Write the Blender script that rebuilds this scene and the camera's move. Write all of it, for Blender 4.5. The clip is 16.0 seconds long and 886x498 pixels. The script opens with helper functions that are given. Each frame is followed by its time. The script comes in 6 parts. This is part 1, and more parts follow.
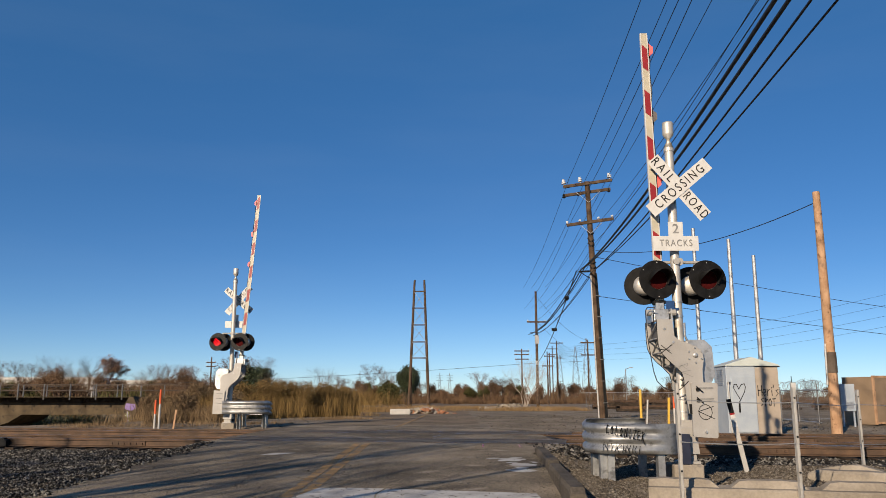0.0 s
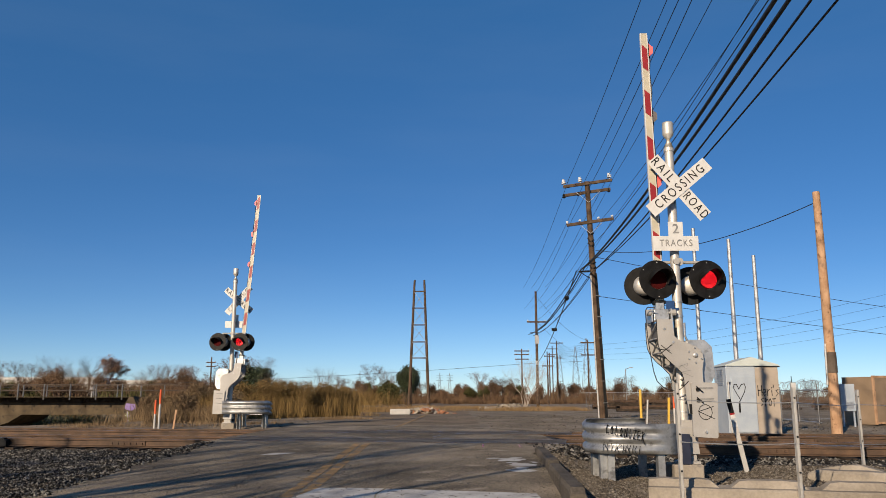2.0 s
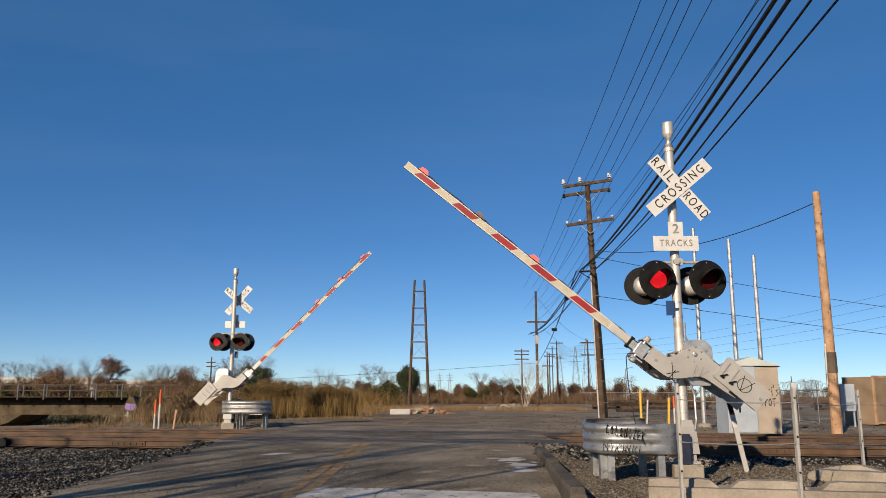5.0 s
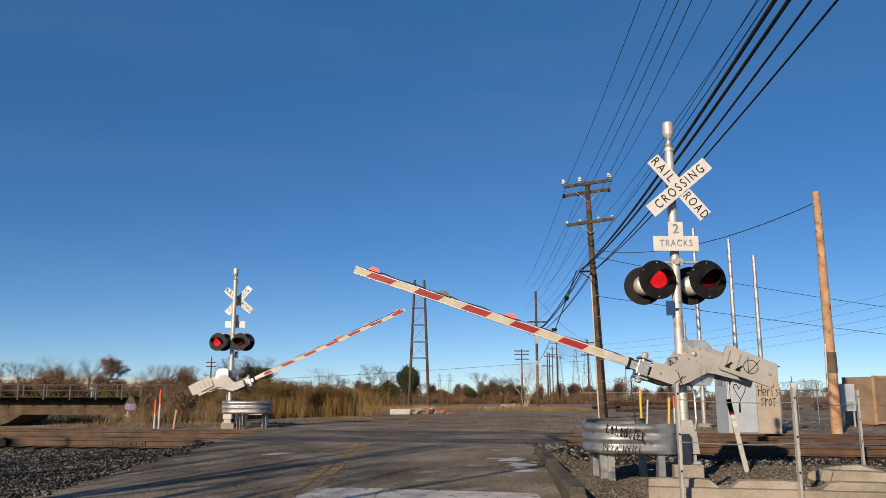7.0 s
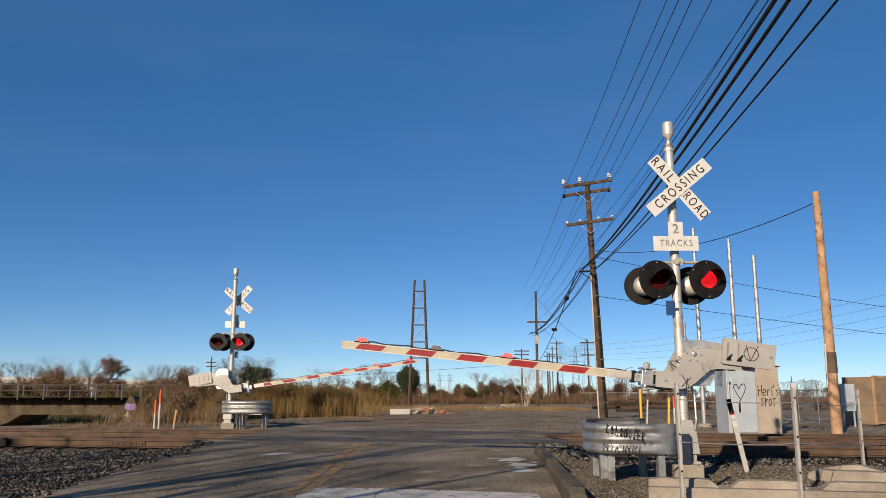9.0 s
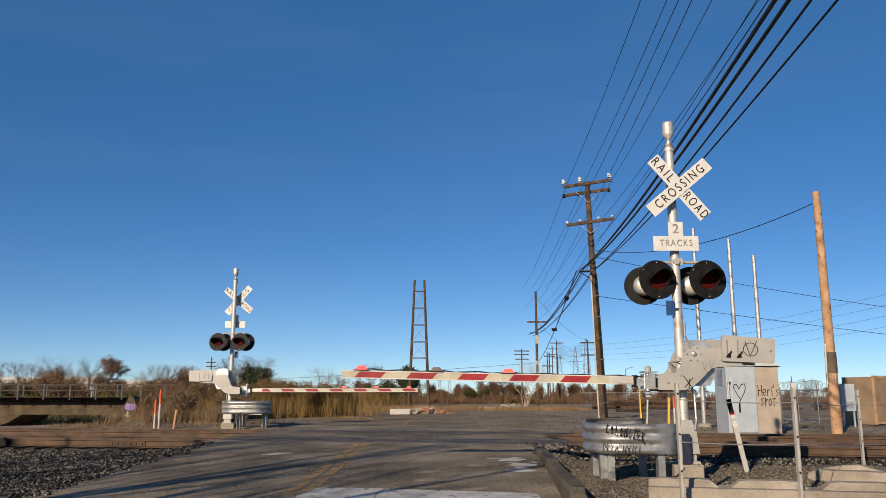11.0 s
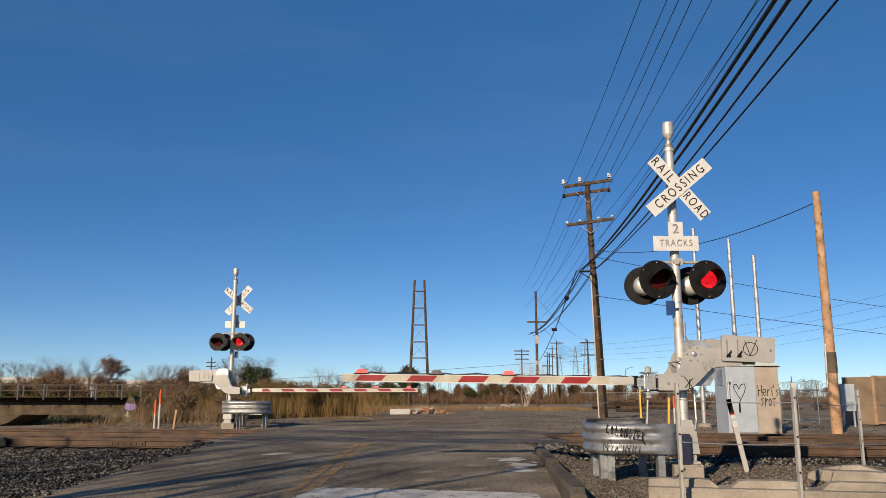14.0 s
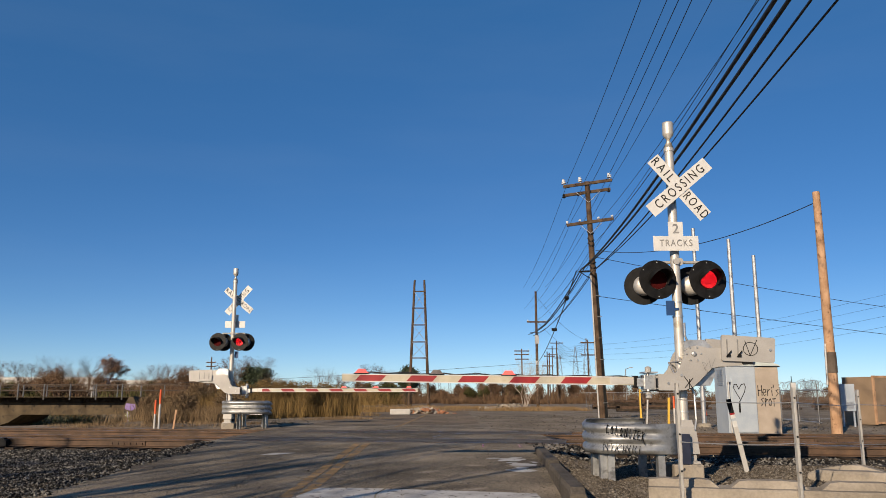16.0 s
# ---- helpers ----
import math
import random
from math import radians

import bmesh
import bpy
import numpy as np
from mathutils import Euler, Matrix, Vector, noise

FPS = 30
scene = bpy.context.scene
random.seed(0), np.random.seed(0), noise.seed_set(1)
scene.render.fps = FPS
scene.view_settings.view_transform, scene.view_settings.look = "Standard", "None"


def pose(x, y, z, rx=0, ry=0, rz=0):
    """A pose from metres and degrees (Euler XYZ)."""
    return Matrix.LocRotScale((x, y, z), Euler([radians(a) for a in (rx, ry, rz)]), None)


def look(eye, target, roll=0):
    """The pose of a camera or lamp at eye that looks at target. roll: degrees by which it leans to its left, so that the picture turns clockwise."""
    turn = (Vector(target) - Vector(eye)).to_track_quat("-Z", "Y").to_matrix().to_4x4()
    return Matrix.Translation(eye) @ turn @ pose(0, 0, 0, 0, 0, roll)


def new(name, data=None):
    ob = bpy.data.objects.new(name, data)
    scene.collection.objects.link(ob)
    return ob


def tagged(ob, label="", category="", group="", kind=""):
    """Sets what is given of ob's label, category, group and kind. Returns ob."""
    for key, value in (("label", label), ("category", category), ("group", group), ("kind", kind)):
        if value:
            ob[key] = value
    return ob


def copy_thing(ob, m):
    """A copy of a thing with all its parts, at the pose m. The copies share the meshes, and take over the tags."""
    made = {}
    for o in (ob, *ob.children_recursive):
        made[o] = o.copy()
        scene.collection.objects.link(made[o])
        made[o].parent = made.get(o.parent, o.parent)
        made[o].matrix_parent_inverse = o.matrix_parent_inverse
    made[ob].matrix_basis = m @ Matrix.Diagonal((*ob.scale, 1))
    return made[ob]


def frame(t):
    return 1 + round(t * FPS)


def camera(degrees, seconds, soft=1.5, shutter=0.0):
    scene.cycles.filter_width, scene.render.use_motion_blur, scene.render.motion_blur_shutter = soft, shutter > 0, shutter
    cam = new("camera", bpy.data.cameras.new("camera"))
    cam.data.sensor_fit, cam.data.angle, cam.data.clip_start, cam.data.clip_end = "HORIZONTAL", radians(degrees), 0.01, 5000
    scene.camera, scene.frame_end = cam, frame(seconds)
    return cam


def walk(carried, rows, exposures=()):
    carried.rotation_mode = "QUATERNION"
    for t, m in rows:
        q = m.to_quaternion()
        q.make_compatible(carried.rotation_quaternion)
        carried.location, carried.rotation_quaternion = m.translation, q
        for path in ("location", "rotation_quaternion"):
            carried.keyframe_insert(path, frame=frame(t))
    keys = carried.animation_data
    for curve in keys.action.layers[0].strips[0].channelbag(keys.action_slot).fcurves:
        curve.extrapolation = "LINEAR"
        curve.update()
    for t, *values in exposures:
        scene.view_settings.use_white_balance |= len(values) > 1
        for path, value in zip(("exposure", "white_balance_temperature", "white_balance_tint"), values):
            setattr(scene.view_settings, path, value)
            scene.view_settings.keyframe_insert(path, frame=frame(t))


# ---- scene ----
cam = camera(58.5, 16.0, soft=0.4)
EYE = pose(0, 0, 1.6, 90 + 10.6, 0, 0)
walk(cam, [(0, EYE), (16, EYE)], exposures=[(0, 0.46, 6500, 10), (16, 0.46, 6500, 10)])

# ---- light ----
SUN_EL, SUN_AZ = radians(21.5), math.atan2(-0.475, -0.88)
world = bpy.data.worlds.new("sky")
scene.world = world
world.use_nodes = True
wn = world.node_tree.nodes
sky = wn.new("ShaderNodeTexSky")
sky.sky_type, sky.sun_disc = "NISHITA", False
sky.sun_elevation, sky.sun_rotation = SUN_EL, SUN_AZ
sky.air_density, sky.dust_density, sky.ozone_density = 0.57, 0.14, 2.4
vivid = wn.new("ShaderNodeHueSaturation")
vivid.inputs["Saturation"].default_value = 1.22
vivid.inputs["Hue"].default_value = 0.502
world.node_tree.links.new(sky.outputs[0], vivid.inputs["Color"])
veil = wn.new("ShaderNodeMix")
veil.data_type = "RGBA"
# the blue deepens away from the horizon
where = wn.new("ShaderNodeTexCoord")
split = wn.new("ShaderNodeSeparateXYZ")
world.node_tree.links.new(where.outputs["Generated"], split.inputs[0])
deep = wn.new("ShaderNodeMapRange")
deep.inputs["From Min"].default_value, deep.inputs["From Max"].default_value = 0.0, 0.5
deep.inputs["To Min"].default_value, deep.inputs["To Max"].default_value = 0.08, 0.33
world.node_tree.links.new(split.outputs["Z"], deep.inputs["Value"])
world.node_tree.links.new(deep.outputs[0], veil.inputs[0])
veil.inputs[7].default_value = (0.52, 2.2, 5.1, 1)
world.node_tree.links.new(vivid.outputs[0], veil.inputs[6])
# faint streaks of high thin cloud
stretch = wn.new("ShaderNodeMapping")
stretch.inputs["Rotation"].default_value = (0.0, 0.5, 0.3)
stretch.inputs["Scale"].default_value = (1.2, 1.2, 6.5)
world.node_tree.links.new(where.outputs["Generated"], stretch.inputs["Vector"])
wisp = wn.new("ShaderNodeTexNoise")
wisp.inputs["Scale"].default_value, wisp.inputs["Detail"].default_value, wisp.inputs["Roughness"].default_value = 1.5, 7, 0.55
world.node_tree.links.new(stretch.outputs[0], wisp.inputs["Vector"])
thin = wn.new("ShaderNodeMapRange")
thin.inputs["From Min"].default_value, thin.inputs["From Max"].default_value = 0.46, 0.85
thin.inputs["To Min"].default_value, thin.inputs["To Max"].default_value = 0.0, 0.05
world.node_tree.links.new(wisp.outputs[0], thin.inputs["Value"])
cirrus = wn.new("ShaderNodeMix")
cirrus.data_type = "RGBA"
cirrus.inputs[7].default_value = (4.2, 5.0, 5.8, 1)
world.node_tree.links.new(thin.outputs[0], cirrus.inputs[0])
world.node_tree.links.new(veil.outputs[2], cirrus.inputs[6])
world.node_tree.links.new(cirrus.outputs[2], wn["Background"].inputs[0])
wn["Background"].inputs[1].default_value = 0.0755
sun_data = bpy.data.lights.new("sun", "SUN")
sun_data.energy, sun_data.angle, sun_data.color = 5.0, radians(0.53), (1.0, 0.81, 0.60)
sun = new("sun", sun_data)
sun.matrix_world = look((-47.5, -88, 39.4), (0, 0, 0))


# ---- materials ----
def rgb(c):
    return (c[0], c[1], c[2], 1)


def surface(name, c1, c2, scale=6.0, rough=0.7, metal=0.0, bump=0.15, fine=60.0, wear=None, wear_at=0.62, objvar=0.0, ramp=(0.25, 0.85), grit=0.6):
    """Two-scale noise between two colours, with bump and an optional wear colour in patches."""
    m = bpy.data.materials.new(name)
    m.use_nodes = True
    n, l = m.node_tree.nodes, m.node_tree.links
    b = n["Principled BSDF"]
    tc = n.new("ShaderNodeTexCoord")
    a = n.new("ShaderNodeTexNoise")
    a.inputs["Scale"].default_value, a.inputs["Detail"].default_value = scale, 6
    f = n.new("ShaderNodeTexNoise")
    f.inputs["Scale"].default_value, f.inputs["Detail"].default_value = fine, 4
    l.new(tc.outputs["Object"], a.inputs["Vector"])
    l.new(tc.outputs["Object"], f.inputs["Vector"])
    add = n.new("ShaderNodeMath")
    add.operation = "MULTIPLY_ADD"
    l.new(f.outputs[0], add.inputs[0])
    add.inputs[1].default_value = grit
    half = n.new("ShaderNodeMath")
    half.operation = "MULTIPLY_ADD"
    l.new(a.outputs[0], half.inputs[0])
    half.inputs[1].default_value, half.inputs[2].default_value = 1.6, -0.6 - (grit - 0.6) * 0.5
    l.new(half.outputs[0], add.inputs[2])
    last = add
    if objvar:
        oi = n.new("ShaderNodeObjectInfo")
        ov = n.new("ShaderNodeMath")
        ov.operation = "MULTIPLY_ADD"
        l.new(oi.outputs["Random"], ov.inputs[0])
        ov.inputs[1].default_value = objvar
        l.new(add.outputs[0], ov.inputs[2])
        last = ov
    r = n.new("ShaderNodeValToRGB")
    r.color_ramp.elements[0].position, r.color_ramp.elements[0].color = ramp[0], rgb(c1)
    r.color_ramp.elements[1].position, r.color_ramp.elements[1].color = ramp[1], rgb(c2)
    l.new(last.outputs[0], r.inputs[0])
    col = r.outputs[0]
    if wear:
        w = n.new("ShaderNodeTexNoise")
        w.inputs["Scale"].default_value, w.inputs["Detail"].default_value = scale * 2.3, 8
        l.new(tc.outputs["Object"], w.inputs["Vector"])
        wr = n.new("ShaderNodeValToRGB")
        wr.color_ramp.elements[0].position, wr.color_ramp.elements[1].position = wear_at - 0.04, wear_at + 0.05
        l.new(w.outputs[0], wr.inputs[0])
        mx = n.new("ShaderNodeMix")
        mx.data_type = "RGBA"
        l.new(wr.outputs[0], mx.inputs[0])
        l.new(col, mx.inputs[6])
        mx.inputs[7].default_value = rgb(wear)
        col = mx.outputs[2]
    l.new(col, b.inputs["Base Color"])
    b.inputs["Roughness"].default_value, b.inputs["Metallic"].default_value = rough, metal
    if name.startswith("black"):
        b.inputs["Specular IOR Level"].default_value = 0.12
    if rough >= 0.8:
        b.inputs["Specular IOR Level"].default_value = 0.08
    if bump:
        bp = n.new("ShaderNodeBump")
        bp.inputs["Strength"].default_value, bp.inputs["Distance"].default_value = bump, 0.02
        l.new(add.outputs[0], bp.inputs["Height"])
        l.new(bp.outputs[0], b.inputs["Normal"])
    return m


def glow(name, colour, strength, base=(0.3, 0.01, 0.01)):
    m = bpy.data.materials.new(name)
    m.use_nodes = True
    b = m.node_tree.nodes["Principled BSDF"]
    b.inputs["Base Color"].default_value = rgb(base)
    b.inputs["Emission Color"].default_value = rgb(colour)
    b.inputs["Emission Strength"].default_value = strength
    b.inputs["Roughness"].default_value = 0.3
    return m


M = {
    "gravel": surface("gravel", (0.11, 0.0902, 0.0648), (0.249, 0.209, 0.159), 0.5, 0.95, bump=0.35, fine=16, grit=1.6, wear=(0.18, 0.155, 0.125), wear_at=0.66),
    "dirt": surface("dry_dirt", (0.104, 0.0805, 0.0563), (0.22, 0.174, 0.124), 0.6, 0.95, bump=0.6, fine=12, grit=1.4),
    "asphalt": surface("asphalt", (0.0695, 0.0584, 0.0431), (0.291, 0.243, 0.178), 0.7, 0.85, bump=0.5, fine=46, ramp=(0.22, 0.85), grit=2.3, wear=(0.285, 0.243, 0.188), wear_at=0.66),
    "panel": surface("crossing_panel", (0.0488, 0.0446, 0.0398), (0.147, 0.131, 0.114), 2, 0.85, bump=0.3, fine=50),
    "rail": surface("rusty_rail", (0.034, 0.019, 0.0095), (0.092, 0.050, 0.025), 3, 0.75, 0.1, 0.2, 40),
    "railhead": surface("worn_rail_top", (0.217, 0.202, 0.188), (0.361, 0.347, 0.326), 3, 0.3, 0.9, 0.05),
    "tie": surface("tie_wood", (0.0194, 0.0142, 0.0104), (0.0581, 0.0439, 0.0323), 3, 0.9, bump=0.5, fine=30),
    "stone": surface("ballast_stone", (0.0388, 0.0375, 0.0355), (0.194, 0.181, 0.168), 0.9, 0.9, bump=0.3, fine=8, objvar=0.2),
    "tan_stone": surface("gravel_stone", (0.0775, 0.0646, 0.0517), (0.271, 0.239, 0.194), 3.0, 0.9, bump=0.3, fine=9),
    "concrete": surface("concrete", (0.168, 0.146, 0.116), (0.292, 0.259, 0.212), 2, 0.9, bump=0.3, fine=30, wear=(0.168, 0.154, 0.135), wear_at=0.64),
    "oldconcrete": surface("old_stained_concrete", (0.0488, 0.038, 0.0256), (0.108, 0.0831, 0.0535), 1.2, 0.9, bump=0.3, fine=30, wear=(0.0488, 0.0405, 0.0302), wear_at=0.6),
    "fencewire": surface("dull_fence_wire", (0.104, 0.104, 0.104), (0.168, 0.168, 0.168), 3, 0.6, 0.4, 0.0),
    "ballastbed": surface("ballast_fines", (0.0226, 0.0213, 0.0201), (0.0775, 0.0723, 0.0678), 1.0, 0.95, bump=0.9, fine=18),
    "galv": surface("galvanized_steel", (0.364, 0.37, 0.37), (0.523, 0.53, 0.523), 5, 0.42, 0.75, 0.05, 30, wear=(0.305, 0.312, 0.305), wear_at=0.6),
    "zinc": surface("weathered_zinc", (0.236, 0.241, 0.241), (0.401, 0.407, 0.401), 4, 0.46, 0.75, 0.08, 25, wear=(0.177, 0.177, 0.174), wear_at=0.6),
    "alu": surface("brushed_aluminium", (0.396, 0.381, 0.349), (0.491, 0.475, 0.439), 3, 0.5, 0.45, 0.04, 60, wear=(0.31, 0.278, 0.226), wear_at=0.61),
    "white": surface("white_paint", (0.327, 0.319, 0.299), (0.411, 0.401, 0.379), 4, 0.5, bump=0.05, wear=(0.315, 0.304, 0.278), wear_at=0.72),
    "plate": surface("weathered_white_plate", (0.266, 0.256, 0.24), (0.336, 0.326, 0.306), 2.5, 0.5, 0.15, 0.05, 50, wear=(0.279, 0.266, 0.24), wear_at=0.7),
    "signwhite": surface("sign_sheeting", (0.437, 0.437, 0.423), (0.504, 0.504, 0.489), 8, 0.4, bump=0.02),
    "cream": surface("cream_sheeting", (0.339, 0.31, 0.236), (0.428, 0.392, 0.302), 6, 0.4, bump=0.03, wear=(0.332, 0.295, 0.221), wear_at=0.66),
    "red": surface("red_sheeting", (0.187, 0.00775, 0.00901), (0.258, 0.0142, 0.0142), 6, 0.4, bump=0.03),
    "black": surface("black_paint", (0.00561, 0.00561, 0.00561), (0.014, 0.014, 0.014), 8, 0.55, bump=0.04),
    "ink": surface("black_ink", (0.0096, 0.0096, 0.0096), (0.02, 0.02, 0.02), 8, 0.6, bump=0.0),
    "kerb": surface("kerb_concrete", (0.0541, 0.0469, 0.0378), (0.108, 0.0936, 0.0759), 2, 0.9, bump=0.4, fine=30, grit=1.2),
    "navy": surface("navy_paint", (0.0068, 0.00952, 0.0238), (0.0136, 0.0184, 0.0408), 8, 0.5, bump=0.04),
    "blue": surface("blue_sign", (0.00775, 0.0323, 0.104), (0.0129, 0.0485, 0.142), 8, 0.4, bump=0.02),
    "wood": surface("weathered_wood", (0.045, 0.0302, 0.0202), (0.106, 0.0725, 0.0493), 3, 0.85, bump=0.4, fine=40),
    "newwood": surface("pale_pole_wood", (0.279, 0.167, 0.0966), (0.436, 0.28, 0.171), 3, 0.8, bump=0.4, fine=40, wear=(0.164, 0.093, 0.0499), wear_at=0.63),
    "greywood": surface("grey_wood", (0.0581, 0.0452, 0.0355), (0.116, 0.0935, 0.0743), 3, 0.85, bump=0.4, fine=40),
    "ceramic": surface("insulator_glaze", (0.398, 0.411, 0.433), (0.541, 0.556, 0.578), 8, 0.2, bump=0.0),
    "wire": surface("cable_sheath", (0.00714, 0.00714, 0.00774), (0.0179, 0.0179, 0.019), 2, 0.6, bump=0.0),
    "cab": surface("cabinet_enamel", (0.291, 0.332, 0.375), (0.355, 0.391, 0.42), 3, 0.45, 0.1, 0.04, 30),
    "cabtan": surface("cabinet_tan_paint", (0.271, 0.226, 0.177), (0.336, 0.284, 0.229), 3, 0.6, bump=0.05),
    "lens": surface("dark_red_lens", (0.0272, 0.00204, 0.00204), (0.0578, 0.00408, 0.00408), 40, 0.82, bump=0.2),
    "orange": surface("orange_plastic", (0.484, 0.0646, 0.0129), (0.549, 0.104, 0.0258), 8, 0.5, bump=0.02),
    "yellow": surface("yellow_paint", (0.452, 0.271, 0.0258), (0.517, 0.336, 0.0517), 8, 0.6, bump=0.02),
    "roadyellow": surface("worn_yellow_marking", (0.20, 0.13, 0.06), (0.36, 0.23, 0.10), 3, 0.85, bump=0.3, fine=50, wear=(0.16, 0.13, 0.10), wear_at=0.55),
    "roadwhite": surface("worn_white_marking", (0.271, 0.265, 0.252), (0.465, 0.459, 0.439), 3, 0.8, bump=0.3, fine=50, wear=(0.104, 0.0969, 0.0875), wear_at=0.63),
    "brown": surface("brown_plywood", (0.174, 0.122, 0.0743), (0.233, 0.168, 0.11), 1.5, 0.7, bump=0.1),
    "led": glow("lit_red_led", (1.0, 0.015, 0.025), 1.5, (0.5, 0.02, 0.02)),
    "armlamp": glow("red_arm_lamp", (1.0, 0.10, 0.10), 0.22, (0.75, 0.12, 0.10)),
}


# ---- mesh helpers ----
def part(name, bm, material, parent=None, label="", at=None):
    me = bpy.data.meshes.new(name)
    bm.normal_update()
    bm.to_mesh(me)
    bm.free()
    me.materials.append(M[material] if isinstance(material, str) else material)
    ob = new(name, me)
    if parent is not None:
        ob.parent = parent
    if at is not None:
        ob.matrix_basis = at
    if label:
        ob["label"] = label
    return ob


def mesh_of(*makers):
    bm = bmesh.new()
    for mk in makers:
        mk(bm)
    return bm


def box(bm, lo, hi, m=None, bevel=0.0):
    """A box from corner lo to corner hi, moved by m."""
    c = [(a + b) / 2 for a, b in zip(lo, hi)]
    s = [abs(b - a) for a, b in zip(lo, hi)]
    mat = Matrix.Translation(c) @ Matrix.Diagonal((*s, 1))
    if m is not None:
        mat = m @ mat
    r = bmesh.ops.create_cube(bm, size=1, matrix=mat)
    if bevel:
        es = list({e for v in r["verts"] for e in v.link_edges})
        bmesh.ops.bevel(bm, geom=es, offset=bevel, segments=2, affect="EDGES", profile=0.5)


def tube(bm, p0, p1, r0, r1=None, seg=12, caps=True):
    r1 = r0 if r1 is None else r1
    p0, p1 = Vector(p0), Vector(p1)
    d = p1 - p0
    q = d.to_track_quat("Z", "Y").to_matrix().to_4x4()
    bmesh.ops.create_cone(bm, cap_ends=caps, segments=seg, radius1=r0, radius2=r1, depth=d.length,
                          matrix=Matrix.Translation((p0 + p1) / 2) @ q)


def prism(bm, pts, y0, y1):
    """A flat outline of (x, z) points given depth from y0 to y1."""
    a = [bm.verts.new((x, y0, z)) for x, z in pts]
    b = [bm.verts.new((x, y1, z)) for x, z in pts]
    bm.faces.new(a)
    bm.faces.new(b[::-1])
    n = len(pts)
    for i in range(n):
        bm.faces.new((a[i], b[i], b[(i + 1) % n], a[(i + 1) % n]))
    bmesh.ops.recalc_face_normals(bm, faces=bm.faces[:])


def loft(bm, rings, close=True):
    """Joins rings of equal length into a skin."""
    vs = [[bm.verts.new(p) for p in r] for r in rings]
    n = len(vs[0])
    for a, b in zip(vs, vs[1:]):
        for i in range(n if close else n - 1):
            bm.faces.new((a[i], a[(i + 1) % n], b[(i + 1) % n], b[i]))
    return vs


def lathe(bm, prof, m=None, seg=20):
    """A profile of (radius, height) turned round z."""
    rings = []
    for r, z in prof:
        ring = []
        for i in range(seg):
            a = 2 * math.pi * i / seg
            p = Vector((r * math.cos(a), r * math.sin(a), z))
            ring.append(m @ p if m is not None else p)
        rings.append(ring)
    vs = loft(bm, rings)
    bm.faces.new(vs[0][::-1])
    bm.faces.new(vs[-1])


def path_tube(bm, pts, r, seg=5):
    for a, b in zip(pts, pts[1:]):
        tube(bm, a, b, r, seg=seg, caps=False)


def thing(name, m, label, category, group="", kind=""):
    ob = new(name)
    ob.matrix_basis = m
    ob.empty_display_size = 0.2
    return tagged(ob, label, category, group, kind)


def smooth(ob):
    for p in ob.data.polygons:
        p.use_smooth = True
    return ob


def letters(body, size, material, parent, m, name="lettering", width=0.5, bold=0.0, space=1.25):
    """Flat raised lettering, centred at m and set to a width, in the built-in font."""
    cu = bpy.data.curves.new(name, "FONT")
    cu.body, cu.size, cu.align_x, cu.align_y, cu.extrude, cu.offset = body, size, "CENTER", "CENTER", 0.002, bold
    cu.space_character = space
    tmp = new(name, cu)
    dg = bpy.context.evaluated_depsgraph_get()
    me = bpy.data.meshes.new_from_object(tmp.evaluated_get(dg))
    bpy.data.objects.remove(tmp)
    xs = [v.co.x for v in me.vertices]
    me.transform(Matrix.Translation((-(max(xs) + min(xs)) / 2, 0, 0)))
    me.transform(Matrix.Diagonal((width / (max(xs) - min(xs)), 1, 1, 1)))
    me.materials.clear()
    me.materials.append(M[material])
    ob = new(name, me)
    ob.parent, ob.matrix_basis = parent, m
    return ob


def stroke(bm, pts, y, w=0.012):
    """A painted line through (x, z) points standing 3 mm proud of the plane at y."""
    for (x0, z0), (x1, z1) in zip(pts, pts[1:]):
        d = math.hypot(x1 - x0, z1 - z0) or 1e-6
        ux, uz = (x1 - x0) / d * w / 2, (z1 - z0) / d * w / 2
        q = [(x0 - ux - uz, z0 - uz + ux), (x0 - ux + uz, z0 - uz - ux), (x1 + ux + uz, z1 + uz - ux), (x1 + ux - uz, z1 + uz + ux)]
        prism(bm, q, y - 0.003, y - 0.001)


# ---- ground ----
def interp(v, table):
    for (a, za), (b, zb) in zip(table, table[1:]):
        if v <= b:
            k = min(1, max(0, (v - a) / (b - a)))
            return za + (zb - za) * k
    return table[-1][1]


ROAD_Z = [(-60, 0.05), (2, 0.22), (9.7, 0.45), (13, 0.55), (16.6, 0.645), (24.5, 0.645), (28.5, 0.6), (400, 0.6)]
SIDE_Z = [(-60, 0.0), (2, 0.1), (9, 0.30), (12.5, 0.385), (15.2, 0.38), (16.6, 0.41), (24.6, 0.42), (26.5, 0.55), (400, 0.6)]
ROAD_L, ROAD_R = -5.2, 1.62
SLOPE = -0.19
APRON = [(14.6, 0.0), (16.6, 0.95), (24.2, 1.05), (25.5, 0.5), (27, 0.0)]


def along(x, y):
    return y - SLOPE * x


def road_z(x, y):
    return interp(along(x, y), ROAD_Z)


